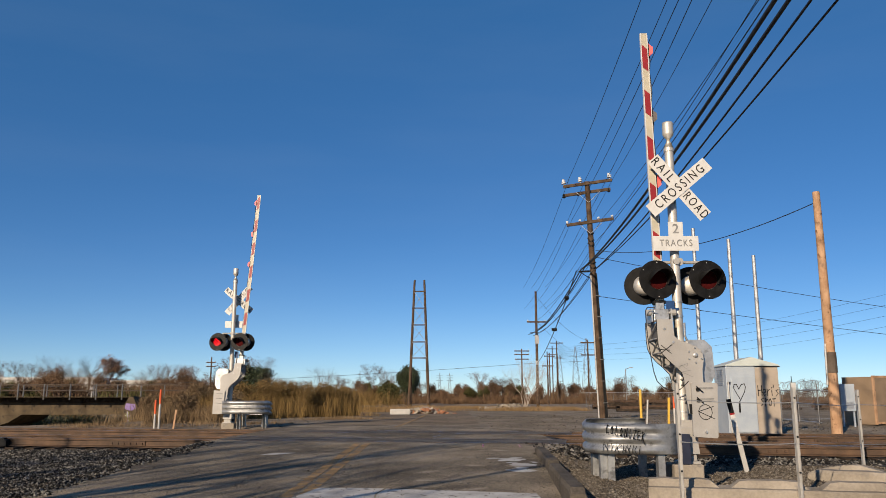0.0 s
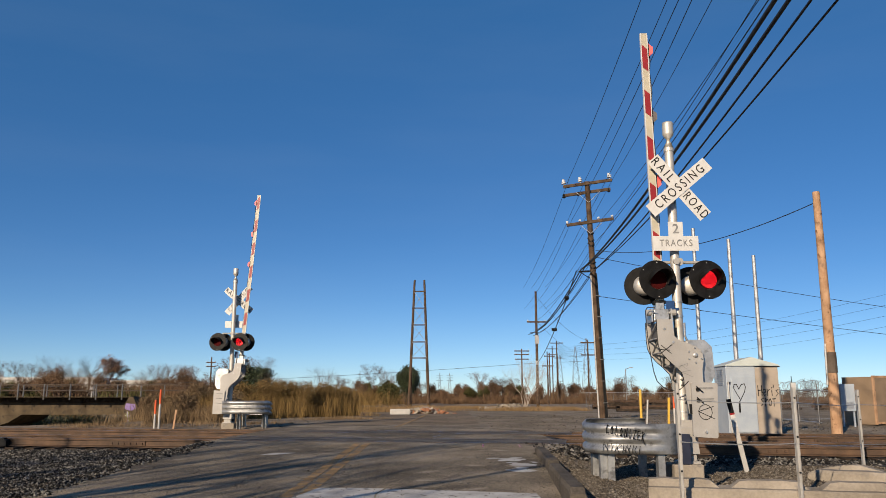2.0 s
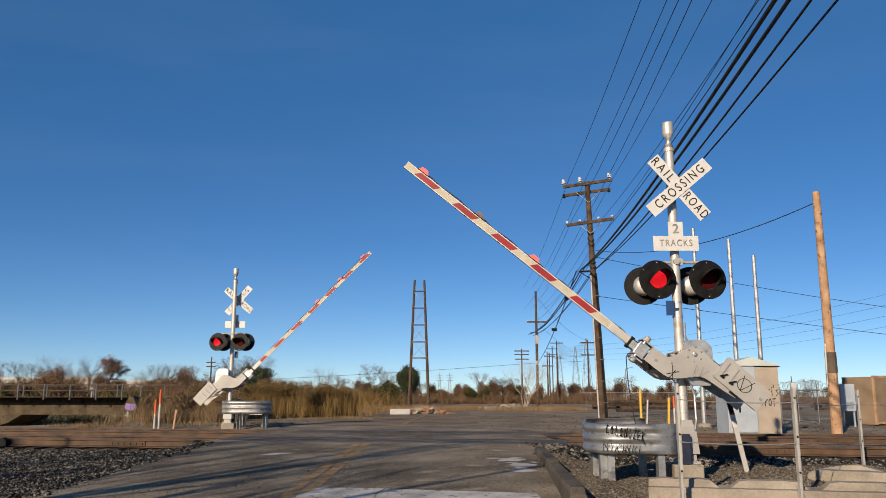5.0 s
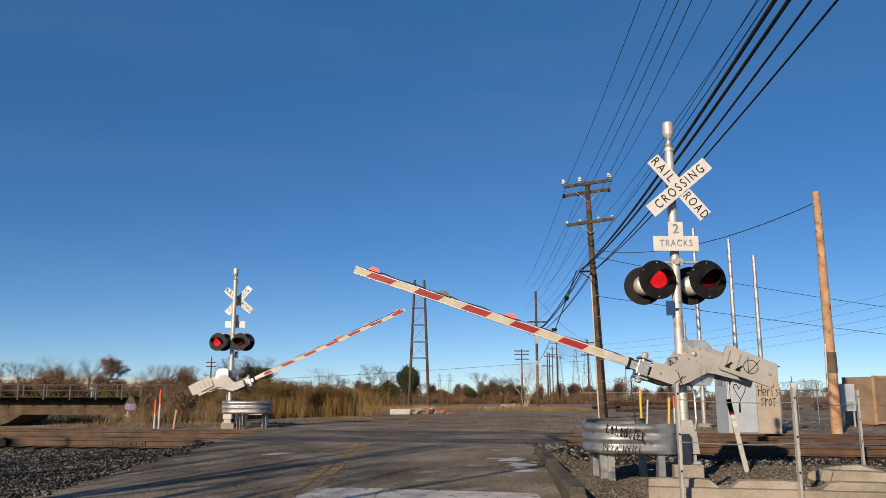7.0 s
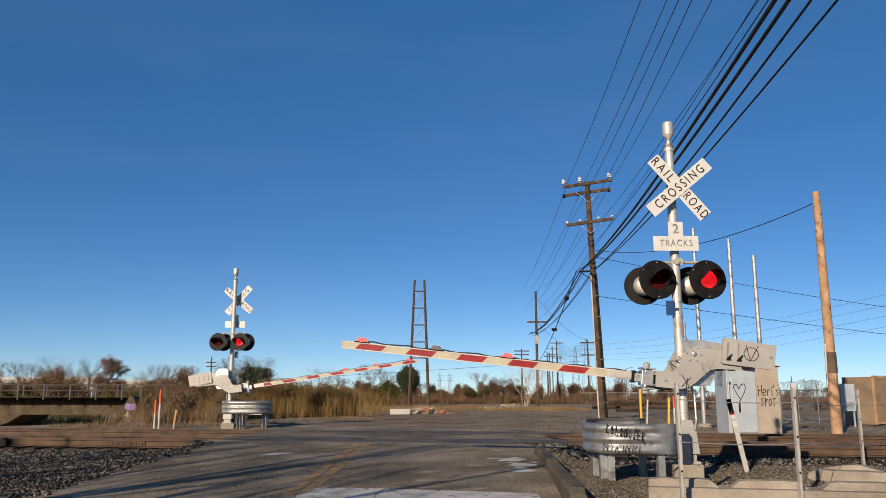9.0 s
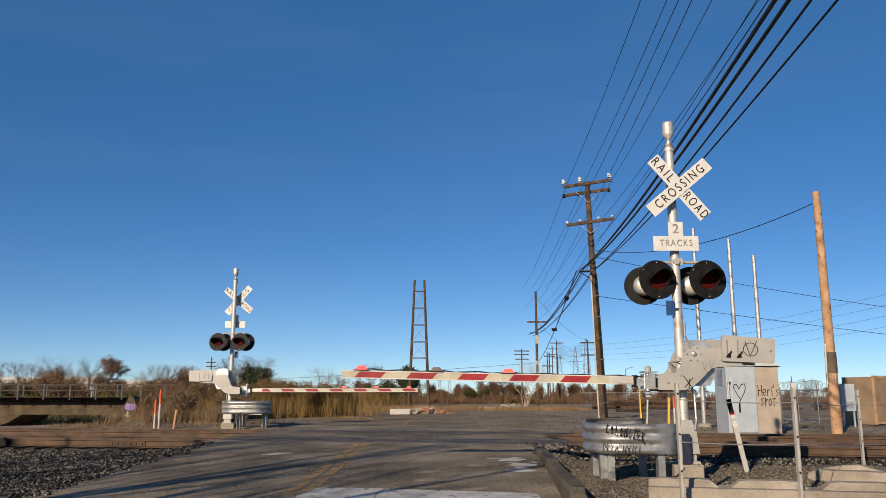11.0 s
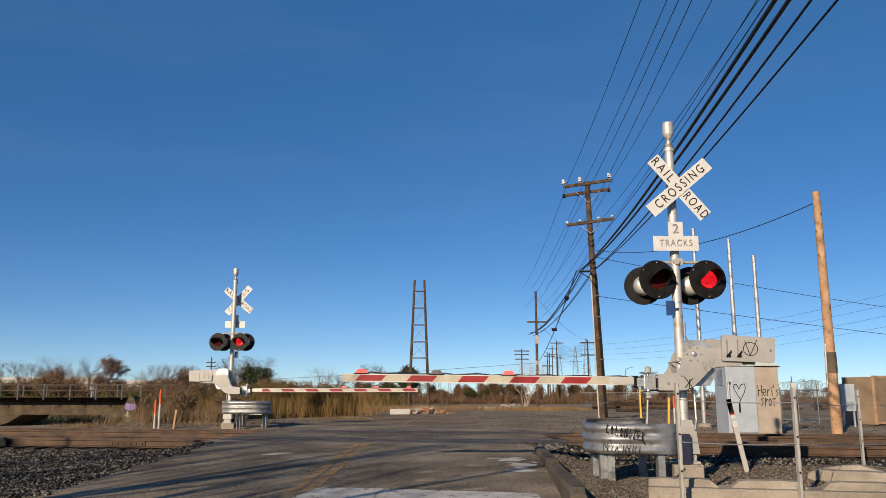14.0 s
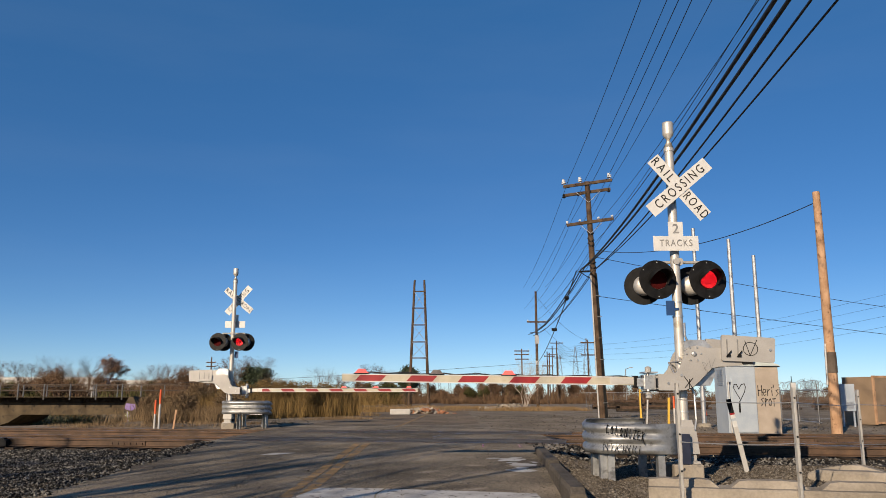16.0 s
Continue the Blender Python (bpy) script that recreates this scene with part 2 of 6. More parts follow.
def ground_z(x, y):
    s = along(x, y)
    z = interp(s, SIDE_Z)
    rz = interp(s, ROAD_Z) - 0.03
    d = max(ROAD_L - x, x - ROAD_R - interp(s, APRON))
    if s > 26.5:
        d = min(d, 0.5)
    k = min(1, max(0, d / 0.9))
    z = rz + (z - rz) * k
    # creek bed under the bridge
    cx = min(1, max(0, (-13 - x) / 6))
    cy = min(1, max(0, (y - 30) / 6)) * min(1, max(0, (95 - y) / 12))
    z -= 3.2 * cx * cy
    if s > 9 and d > 0.4:
        z += 0.05 * noise.noise((x * 0.4, y * 0.4, 0)) + 0.02 * noise.noise((x * 1.7, y * 1.7, 3))
    return z


def axis(cuts):
    out = []
    for a, b, step in cuts:
        n = max(1, int(round((b - a) / step)))
        out += [a + (b - a) * i / n for i in range(n)]
    return out + [cuts[-1][1]]


def build_ground():
    xs = axis([(-3000, -200, 400), (-200, -40, 12), (-40, -8, 0.8), (-8, 10, 0.3), (10, 40, 1.0), (40, 200, 12), (200, 3000, 400)])
    ys = axis([(-300, -20, 20), (-20, 6, 2), (6, 32, 0.3), (32, 110, 1.5), (110, 300, 15), (300, 4500, 300)])
    bm = bmesh.new()
    g = [[bm.verts.new((x, y, ground_z(x, y))) for x in xs] for y in ys]
    for r0, r1 in zip(g, g[1:]):
        for i in range(len(xs) - 1):
            bm.faces.new((r0[i], r0[i + 1], r1[i + 1], r1[i]))
    ob = smooth(part("ground", bm, "gravel"))
    tagged(ob, "grey-brown gravel ground reaching the horizon", "ground", kind="structure")


build_ground()


def strip(name, x0, x1, ys, lift, material, label, category="road", side=None):
    bm = bmesh.new()
    xs = [x0 + (x1 - x0) * i / 8 for i in range(9)]
    rows = [[bm.verts.new((x + (side(y) if side else 0), y, road_z(x, y) + lift)) for x in xs] for y in ys]
    for a, b in zip(rows, rows[1:]):
        for i in range(8):
            bm.faces.new((a[i], a[i + 1], b[i + 1], b[i]))
    ob = part(name, bm, material)
    return tagged(ob, label, category, kind="structure")


strip("road", ROAD_L, ROAD_R, axis([(-40, 6, 2), (6, 30, 0.25)]), 0.0, "asphalt", "worn grey asphalt road rising over the tracks")
strip("road_beyond", -5.0, 1.4, axis([(30.004, 120, 2)]), -0.012, "dirt", "dusty asphalt road running on past the tracks", side=lambda y: (y - 30) * 0.012)


strip("crossing_apron", ROAD_R - 0.05, ROAD_R + 0.92, axis([(14.8, 24.0, 0.2)]), -0.003, "asphalt", "asphalt apron of the crossing beside the road", side=lambda y: min(0, interp(y + 0.4, APRON) - 0.98))


# ---- rails ----
RAIL_TOP = 0.65
UDIR = Vector((1, SLOPE, 0)).normalized()
NDIR = Vector((-UDIR.y, UDIR.x, 0))
RAIL_PROFILE = [(-0.075, 0.0), (0.075, 0.0), (0.075, 0.012), (0.012, 0.035), (0.009, 0.13), (0.037, 0.142), (0.037, 0.176), (0.028, 0.186),
                (-0.028, 0.186), (-0.037, 0.176), (-0.037, 0.142), (-0.009, 0.13), (-0.012, 0.035), (-0.075, 0.012)]


def build_rail(offset, label):
    base = Vector((0, 17.4, RAIL_TOP - 0.186)) + NDIR * offset
    bm = bmesh.new()
    loft(bm, [[base + UDIR * s + NDIR * a + Vector((0, 0, b)) for a, b in RAIL_PROFILE] for s in (-160, -40, -10, 0, 10, 40, 160)])
    bmesh.ops.recalc_face_normals(bm, faces=bm.faces[:])
    rail = tagged(part("rail", bm, "rail"), label, "rail", "rails of the two tracks")
    bm = bmesh.new()
    top = base + Vector((0, 0, 0.187))
    vs = [bm.verts.new(top + UDIR * s + NDIR * a) for s in (-160, 160) for a in (-0.022, 0.022)]
    bm.faces.new((vs[0], vs[2], vs[3], vs[1]))
    part("running_surface", bm, "railhead", rail, "worn shiny top of the rail")
    return rail


for off in (0, 1.5, 4.1, 5.6):
    build_rail(off, "rusty brown steel rail lying on ballast")


def build_ties():
    """Wooden ties under both tracks, with a tie plate and spikes on the near end."""
    bm = bmesh.new()
    box(bm, (-0.115, -1.3, -0.18), (0.115, 1.3, 0.0), bevel=0.012)
    first = part("railway_tie", bm, "tie")
    tagged(first, "dark weathered wooden railway tie", "railway tie", "ties of the two tracks")
    turn = math.degrees(math.atan2(UDIR.y, UDIR.x))
    made = False
    for off in (0.75, 4.85):
        for i in range(-28, 27):
            c = Vector((0, 17.4, RAIL_TOP - 0.19)) + NDIR * off + UDIR * (0.53 * i)
            if ROAD_L - 0.3 < c.x < ROAD_R + 1.3:
                continue
            m = Matrix.Translation(c) @ pose(0, 0, 0, 0, 0, turn)
            if not made:
                first.matrix_basis, made = m, True
            else:
                copy_thing(first, m)


build_ties()


def joint_bar(s, off, label):
    """Bolted joint on the near side of a rail."""
    base = Matrix.Translation(Vector((0, 17.4, RAIL_TOP - 0.186)) + NDIR * off + UDIR * s) @ pose(0, 0, 0, 0, 0, math.degrees(math.atan2(UDIR.y, UDIR.x)))
    top = thing("joint_bar", base, label, "joint bar", "rail joint bars")
    bm = bmesh.new()
    box(bm, (-0.45, -0.045, 0.03), (0.45, -0.012, 0.135), bevel=0.008)
    part("bar", bm, "rail", top)
    for i in range(6):
        bm = bmesh.new()
        lathe(bm, [(0.022, 0), (0.018, 0.03)], Matrix.Translation((-0.38 + 0.152 * i, -0.045, 0.083)) @ pose(0, 0, 0, 90, 0, 0), 6)
        part("bolt", bm, "rail", top)


for s, off in ((-7.4, 0), (-11.5, 1.5), (6.5, 0), (8.9, 4.1)):
    joint_bar(s, off, "rusty bolted joint bar on the rail")
bm = bmesh.new()
box(bm, (-0.13, -0.16, -0.06), (0.13, -0.02, 0.15), bevel=0.01)
box(bm, (-0.05, -0.14, 0.15), (0.05, -0.04, 0.19))
signal_box = part("track_wire_box", bm, "black", at=Matrix.Translation(Vector((0, 17.4, RAIL_TOP - 0.186)) + UDIR * -10.6) @ pose(0, 0, 0, 0, 0, -10.8))
tagged(signal_box, "small black box clamped to the rail", "track box")


# ---- ballast bed ----
def bed(x0, x1, s0, s1, material, label):
    bm = bmesh.new()
    xs, ss = axis([(x0, x1, 0.4)]), axis([(s0, s1, 0.4)])
    g = [[bm.verts.new((x, s + SLOPE * x, ground_z(x, s + SLOPE * x) + 0.012)) for x in xs] for s in ss]
    for r0, r1 in zip(g, g[1:]):
        for i in range(len(xs) - 1):
            bm.faces.new((r0[i], r0[i + 1], r1[i + 1], r1[i]))
    tagged(smooth(part("ballast_bed", bm, material)), label, "ballast", kind="structure")


bed(-60, ROAD_L - 0.15, 11.5, 24.8, "ballastbed", "dark stony ballast bed of the tracks")
bed(ROAD_R + 0.35, 50, 15.6, 24.8, "ballastbed", "dark stony ballast bed of the tracks")
bed(-60, -9.6, 24.8, 36, "dirt", "brown stony bank beside the tracks")


# ---- crossing signals ----
def light_head(parent, x, y, z, face):
    """One flashing light with its round background and hood. face: -1 looks along -y, 1 along +y. Returns its led array."""
    turn = Matrix.Translation((x, y, z)) @ (pose(0, 0, 0, 87, 0, 9) if face < 0 else pose(0, 0, 0, 87, 0, 171))
    bm = bmesh.new()
    lathe(bm, [(0.10, -0.20), (0.15, -0.16), (0.165, -0.02), (0.165, 0.0)], seg=28)
    head = smooth(part("light_head", bm, "alu", parent, at=turn))
    bm = bmesh.new()
    outer, inner, n = 0.305, 0.155, 40
    def ring(r, h):
        return [Vector((r * math.cos(2 * math.pi * i / n), r * math.sin(2 * math.pi * i / n), h)) for i in range(n)]
    loft(bm, [ring(inner, -0.004), ring(outer, -0.004), ring(outer + 0.004, 0.002), ring(outer, 0.008), ring(inner, 0.008), ring(inner, -0.004)])
    bmesh.ops.recalc_face_normals(bm, faces=bm.faces[:])
    part("background", bm, "black", head, "round black background plate")
    # hood: a half-open sleeve, long above and short at the sides
    bm = bmesh.new()
    rows = []
    for r in (0.158, 0.163):
        base, lip = [], []
        for i in range(25):
            a = radians(-28 + 236 * i / 24)
            k = math.sin(max(0.0, math.sin(a) * 0.8 + 0.2) * math.pi / 2)
            base.append(Vector((r * math.cos(a), r * math.sin(a), 0.008)))
            lip.append(Vector((r * 1.02 * math.cos(a), r * 1.02 * math.sin(a) - 0.05 * k, 0.06 + 0.25 * k)))
        rows += [base, lip] if r < 0.16 else [lip, base]
    loft(bm, rows, close=False)
    bmesh.ops.recalc_face_normals(bm, faces=bm.faces[:])
    smooth(part("hood", bm, "black", head, "black sun hood over the lens"))
    bm = bmesh.new()
    lathe(bm, [(0.152, 0.0), (0.148, 0.006), (0.10, 0.012), (0.02, 0.016)], seg=28)
    part("lens", bm, "lens", head, "dark red lens")
    bm = bmesh.new()
    n = 0
    for k in range(1, 9):
        for j in range(6 * k):
            a = 2 * math.pi * j / (6 * k) + k
            r = 0.0165 * k
            lathe(bm, [(0.0056, 0.0), (0.0038, 0.006)], Matrix.Translation((r * math.cos(a), r * math.sin(a), 0.005)), seg=6)
    led = part("led_array", bm, "led", head, "glowing red cluster of small leds")
    led["kind"] = "stuff"
    for sx, sz in ((0.23, 0.15), (-0.23, 0.15), (0, 0.27), (0, -0.27)):
        bm = bmesh.new()
        lathe(bm, [(0.009, 0.006), (0.009, 0.014)], Matrix.Translation((sx, sz, 0)), seg=8)
        part("screw", bm, "alu", head)
    return led


def crossbuck(parent, cx, cz, y, both):
    """Two white crossed blades lettered on the front, and on the back too where both is set."""
    for k, ang in enumerate((40, -50)):
        bm = bmesh.new()
        box(bm, (-0.615, -0.002, -0.113), (0.615, 0.002, 0.113), bevel=0.0015)
        yy = y - 0.012 * (1 - k)
        blade = part("blade", bm, "signwhite", parent, at=pose(cx, yy, cz, 0, -ang, 0))
        words = (("CROSSING", 0.01, 0.98),) if k == 0 else (("RAIL", -0.375, 0.43), ("ROAD", 0.385, 0.47))
        rear = (("CROSSING", 0, 0.98),) if k else (("RAIL", 0.375, 0.43), ("ROAD", -0.385, 0.47))
        for text, dx, sq in words:
            letters(text, 0.205, "ink", blade, pose(dx, -0.004, 0, 90, 0, 0), width=sq, bold=0.0, space=1.4)
        if both:
            for text, dx, sq in rear:
                letters(text, 0.205, "ink", blade, pose(dx, 0.004, 0, 90, 0, 180), width=sq, bold=0.0, space=1.4)


PX, PZ = 0.12, 1.80


def crossing_signal(m, length, bands, label, both, lean, start=0.27):
    top = thing("crossing_signal", m @ pose(0, 0, 0, 0, lean, 0), label, "crossing signal", "crossing signals with gates")
    # foundation and base casting
    bm = bmesh.new()
    box(bm, (-0.25, -0.27, -0.25), (0.19, 0.27, 0.2), bevel=0.02)
    part("foundation", bm, "concrete", top)
    bm = bmesh.new()
    rings = []
    for w, z in ((0.155, 0.2), (0.155, 0.235), (0.11, 0.25), (0.11, 0.33), (0.15, 0.345), (0.148, 0.38), (0.12, 0.72), (0.10, 0.75), (0.085, 0.80), (0.08, 0.84)):
        rings.append([Vector((sx * w + 0.025, sy * w, z)) for sx, sy in ((-1, -1), (1, -1), (1, 1), (-1, 1))])
    vs = loft(bm, rings)
    bm.faces.new(vs[-1])
    part("base_casting", bm, "plate", top, "flared white base casting")
    bm = bmesh.new()
    box(bm, (-0.135, -0.268, 0.2), (0.01, -0.19, 0.64), bevel=0.01)
    part("junction_box", bm, "navy", top, "dark navy junction box at the foot")
    # mast
    bm = bmesh.new()
    tube(bm, (0, 0, 0.6), (0, 0, 5.15), 0.075, 0.07, 24)
    tube(bm, (0, 0, 5.08), (0, 0, 5.13), 0.082, 0.082, 24)
    smooth_mast = part("mast", bm, "alu", top, "silver aluminium tubular mast")
    bm = bmesh.new()
    lathe(bm, [(0.075, 5.15), (0.03, 5.26), (0.03, 5.29), (0.085, 5.36), (0.088, 5.38), (0.088, 5.55), (0.08, 5.575), (0.06, 5.58)])
    smooth(part("mast_cap", bm, "alu", top, "silver pinnacle cap"))
    for z in (2.62, 2.4, 1.2, 0.95):
        bm = bmesh.new()
        tube(bm, (0, 0, z), (0, 0, z + 0.025), 0.083, 0.083, 20)
        part("mast_band", bm, "galv", top)
    # signs
    side = -1 if both else 1
    crossbuck(top, -0.09 if both else 0.069, 4.46 if both else 4.436, -0.2, both)
    mid = -0.04 if both else 0.071
    bm = bmesh.new()
    box(bm, (-0.03, -0.19, 4.35), (0.09, -0.06, 4.42))
    box(bm, (-0.03, -0.19, 4.55), (0.09, -0.06, 4.62))
    box(bm, (-0.05, -0.15, 3.6), (0.05, -0.06, 3.68))
    part("sign_bracket", bm, "black", top)
    bm = bmesh.new()
    prism(bm, [(-0.353, -0.118), (0.353, -0.118), (0.353, 0.116), (0.12, 0.116), (0.12, 0.343), (-0.11, 0.343), (-0.11, 0.116), (-0.353, 0.116)], -0.002, 0.002)
    plate = part("tracks_sign", bm, "signwhite", top, "white two tracks plaque", at=pose(-0.015, -0.16, 3.60 if both else 3.543))
    letters("TRACKS", 0.15, "greyink", plate, pose(0, -0.005, 0, 90, 0, 0), width=0.51, bold=0.001)
    letters("2", 0.21, "greyink", plate, pose(0.005, -0.005, 0.225, 90, 0, 0), width=0.095, bold=0.002)
    # lights
    bm = bmesh.new()
    tube(bm, (mid - 0.39, 0.04, 3.27), (mid + 0.39, 0.04, 3.27), 0.024, seg=12)
    for xx in (mid - 0.38, mid + 0.38):
        tube(bm, (xx, 0.04, 3.27), (xx, 0.06, 3.02), 0.03, seg=10)
        tube(bm, (xx, 0.0, 2.98), (xx, 0.34, 2.98), 0.05, seg=10)
    tube(bm, (0, -0.1, 3.27), (0, 0.1, 3.27), 0.05, seg=12)
    tube(bm, (0.06, -0.06, 3.27), (0.06, 0.02, 3.27), 0.06, seg=14)
    part("light_arm", bm, "plate", top, "crossarm carrying the flashing lights")
    front = [light_head(top, mid - 0.389, -0.12, 2.975, -1), light_head(top, mid + 0.389, -0.12, 2.975, -1)]
    rear = [light_head(top, -0.38 - 0.03 * side, 0.40, 2.95, 1), light_head(top, 0.38 - 0.03 * side, 0.40, 2.95, 1)]
    bm = bmesh.new()
    box(bm, (-0.2, -0.09, 2.42), (-0.07, -0.084, 2.65))
    box(bm, (-0.1, -0.084, 2.5), (0.0, -0.06, 2.54))
    part("notice_plate", bm, "blue", top, "small blue notice plate with white bars")
    # mechanism behind the rotating plates
    bm = bmesh.new()
    prism(bm, [(0.02, 1.45), (0.02, 2.0), (0.1, 2.04), (0.33, 2.04), (0.44, 1.93), (0.46, 1.5), (0.38, 1.35), (0.12, 1.35)], -0.18, 0.3)
    part("mechanism_case", bm, "galv", top, "grey steel gate mechanism case")
    for pts in ([(0.1, -0.1, 1.4), (0.15, -0.12, 1.2), (0.15, -0.14, 0.85), (0.12, -0.15, 0.7)], [(0.05, -0.15, 2.3), (0.04, -0.18, 2.1), (0.1, -0.16, 1.95)]):
        bm = bmesh.new()
        path_tube(bm, [Vector(p) for p in pts], 0.016, 8)
        part("conduit", bm, "galv", top)
    # rotating arm
    arm = new("gate_arm")
    arm.parent = top
    arm.empty_display_size = 0.2
    arm["label"] = "red and cream striped gate arm with counterweight"
    k = 0.0088
    outline = [(-62, -33), (-33, -31), (-25, -22), (-20, -8), (-14, 6), (-8, 13), (0, 16), (10, 16), (24, 13), (52, 13), (100, 12), (104, -4), (98, -14), (74, -17),
               (42, -19), (30, -22), (19, -32), (8, -44), (-4, -54), (-16, -59), (-30, -60), (-62, -60)]
    for name, y0, y1 in (("front_plate", -0.30, -0.28), ("back_plate", 0.36, 0.38)):
        bm = bmesh.new()
        prism(bm, [(a * k, b * k) for a, b in outline], y0, y1)
        pl = part(name, bm, "plate", arm, "scratched white support plate")
        if y0 < 0:
            bm = bmesh.new()
            stroke(bm, [(-0.16, -0.32), (-0.03, -0.5)], y0)
            stroke(bm, [(-0.03, -0.34), (-0.15, -0.48)], y0)
            stroke(bm, [(-0.08, -0.36), (-0.09, -0.5)], y0)
            part("scrawl", bm, "ink", pl, "black painted scrawl")
            for i in range(6):
                a = i * math.pi / 3
                bm = bmesh.new()
                lathe(bm, [(0.017, 0), (0.012, 0.015)], Matrix.Translation((0.11 * math.cos(a), y0, 0.02 + 0.11 * math.sin(a))) @ pose(0, 0, 0, 90, 0, 0), 6)
                part("bolt", bm, "galv", pl)
            bm = bmesh.new()
            lathe(bm, [(0.04, 0), (0.035, 0.02), (0.015, 0.025)], Matrix.Translation((0, y0, 0.02)) @ pose(0, 0, 0, 90, 0, 0), 12)
            part("pivot_bolt", bm, "galv", pl)
            bm = bmesh.new()
            stroke(bm, [(0.12, -0.1), (0.19, -0.3)], y0, 0.006)
            stroke(bm, [(0.12, -0.1), (0.17, -0.12)], y0, 0.006)
            stroke(bm, [(0.2, -0.12), (0.15, -0.2), (0.2, -0.24), (0.16, -0.3)], y0, 0.006)
            stroke(bm, [(0.22, -0.05), (0.25, -0.2), (0.32, -0.04)], y0, 0.006)
            part("scratches", bm, "greyink", pl)
    bm = bmesh.new()
    chords = [[(-60, -57), (-30, -57), (-6, -51), (16, -32), (40, -17), (72, -14), (96, -10)], [(-60, -34), (-33, -33), (-22, -10), (-8, 11), (10, 14), (50, 11), (98, 10)]]
    for row in chords:
        for (a, b), (c, d) in zip(row, row[1:]):
            bm = bmesh.new()
            tube(bm, (a * k, -0.28, b * k), (a * k, 0.36, b * k), 0.012, seg=6)
            tube(bm, (a * k, -0.28, b * k), (c * k, 0.36, d * k), 0.017, seg=6)
            part("strut", bm, "plate", arm, "steel strut bracing the plates apart")
    # added grey block that darkens the recess between the plates
    bm = bmesh.new()
    box(bm, (-0.5, -0.2, -0.47), (-0.28, 0.3, -0.34), bevel=0.01)
    part("gap_filler", bm, "fencewire", arm, "dull grey filler for the dark recess between the plates")
    # dark rim of the back plate; on the front plate it draws a shade line
    for y0 in (-0.304, 0.356):
        bm = bmesh.new()
        low = outline[14:]
        for (a, b), (c, d) in zip(low, low[1:]):
            tube(bm, (a * k, y0 + 0.014, b * k), (c * k, y0 + 0.014, d * k), 0.009, seg=6)
        part("edging", bm, "black", arm, "black strip for the plate's dark rim and edge shade")
    bm = bmesh.new()
    tube(bm, (0, -0.29, 0), (0, 0.37, 0), 0.05, seg=14)
    part("shaft", bm, "galv", arm)
    for a, b in ((-0.4, -0.42), (0.7, 0.0), (-0.2, -0.3)):
        bm = bmesh.new()
        tube(bm, (a, -0.31, b), (a, 0.39, b), 0.02, seg=8)
        part("tie_bolt", bm, "galv", arm)
    bm = bmesh.new()
    prism(bm, [(0.415, 0.29), (0.435, 0.308), (1.20, 0.267), (1.22, 0.25), (1.195, -0.085), (1.175, -0.10), (0.42, -0.082), (0.40, -0.065)], -0.345, -0.30)
    cw = part("counterweight", bm, "plate", arm, "grey-white counterweight slab with slots")
    bm = bmesh.new()
    prism(bm, [(0.42, 0.30), (1.21, 0.26), (1.18, -0.10), (0.42, -0.08)], 0.38, 0.43)
    rear_slab = part("counterweight", bm, "plate", arm, "counterweight slab")
    for xx in (0.52, 0.68, 0.84):
        bm = bmesh.new()
        box(bm, (xx - 0.012, 0.428, -0.02), (xx + 0.012, 0.434, 0.2))
        part("slot", bm, "greyink", rear_slab, "narrow grey slot")
    for xx in (0.49, 0.65):
        bm = bmesh.new()
        box(bm, (xx - 0.009, -0.348, 0.0), (xx + 0.009, -0.344, 0.24))
        part("slot", bm, "greyink", cw, "narrow grey slot")
        bm = bmesh.new()
        box(bm, (xx - 0.022, -0.349, -0.012), (xx - 0.015, -0.344, 0.25))
        box(bm, (xx + 0.015, -0.349, -0.012), (xx + 0.022, -0.344, 0.25))
        part("slot_rim", bm, "plate", cw)
    bm = bmesh.new()
    box(bm, (0.72, -0.347, -0.095), (0.86, -0.3, -0.12))
    stroke(bm, [(0.84 + 0.11 * math.cos(a * 0.5), 0.10 + 0.10 * math.sin(a * 0.5)) for a in range(14)], -0.345, 0.01)
    stroke(bm, [(0.76, 0.22), (0.83, 0.0), (0.94, 0.23)], -0.345, 0.01)
    part("scrawl", bm, "ink", cw, "painted black ring and letter")
    for xx in (0.51, 0.67):
        bm = bmesh.new()
        box(bm, (xx - 0.02, -0.372, -0.02), (xx + 0.02, -0.345, 0.02))
        tube(bm, (xx - 0.045, -0.375, -0.02), (xx + 0.035, -0.375, 0.07), 0.009, seg=6)
        part("clamp_handle", bm, "black", cw, "dark clamp handle")
    bm = bmesh.new()
    lathe(bm, [(0.022, 0), (0.02, 0.02)], Matrix.Translation((1.13, -0.345, 0.09)) @ pose(0, 0, 0, 90, 0, 0), 10)
    part("bolt", bm, "galv", cw)
    # arm clamp
    zc = -0.41
    bm = bmesh.new()
    box(bm, (-0.72, -0.14, zc - 0.11), (-0.54, 0.1, zc + 0.12), bevel=0.01)
    box(bm, (-0.82, -0.10, zc - 0.06), (-0.70, 0.06, zc + 0.06))
    for zz in (zc - 0.15, zc + 0.15):
        box(bm, (-0.72, -0.18, zz - 0.012), (-0.52, 0.14, zz + 0.012))
        tube(bm, (-0.66, -0.12, zz - 0.05), (-0.66, -0.12, zz + 0.05), 0.025, seg=8)
    part("arm_clamp", bm, "galv", arm, "galvanized clamp holding the arm")
    bm = bmesh.new()
    box(bm, (-0.86, -0.09, zc - 0.08), (-0.80, 0.05, zc + 0.10), bevel=0.006)
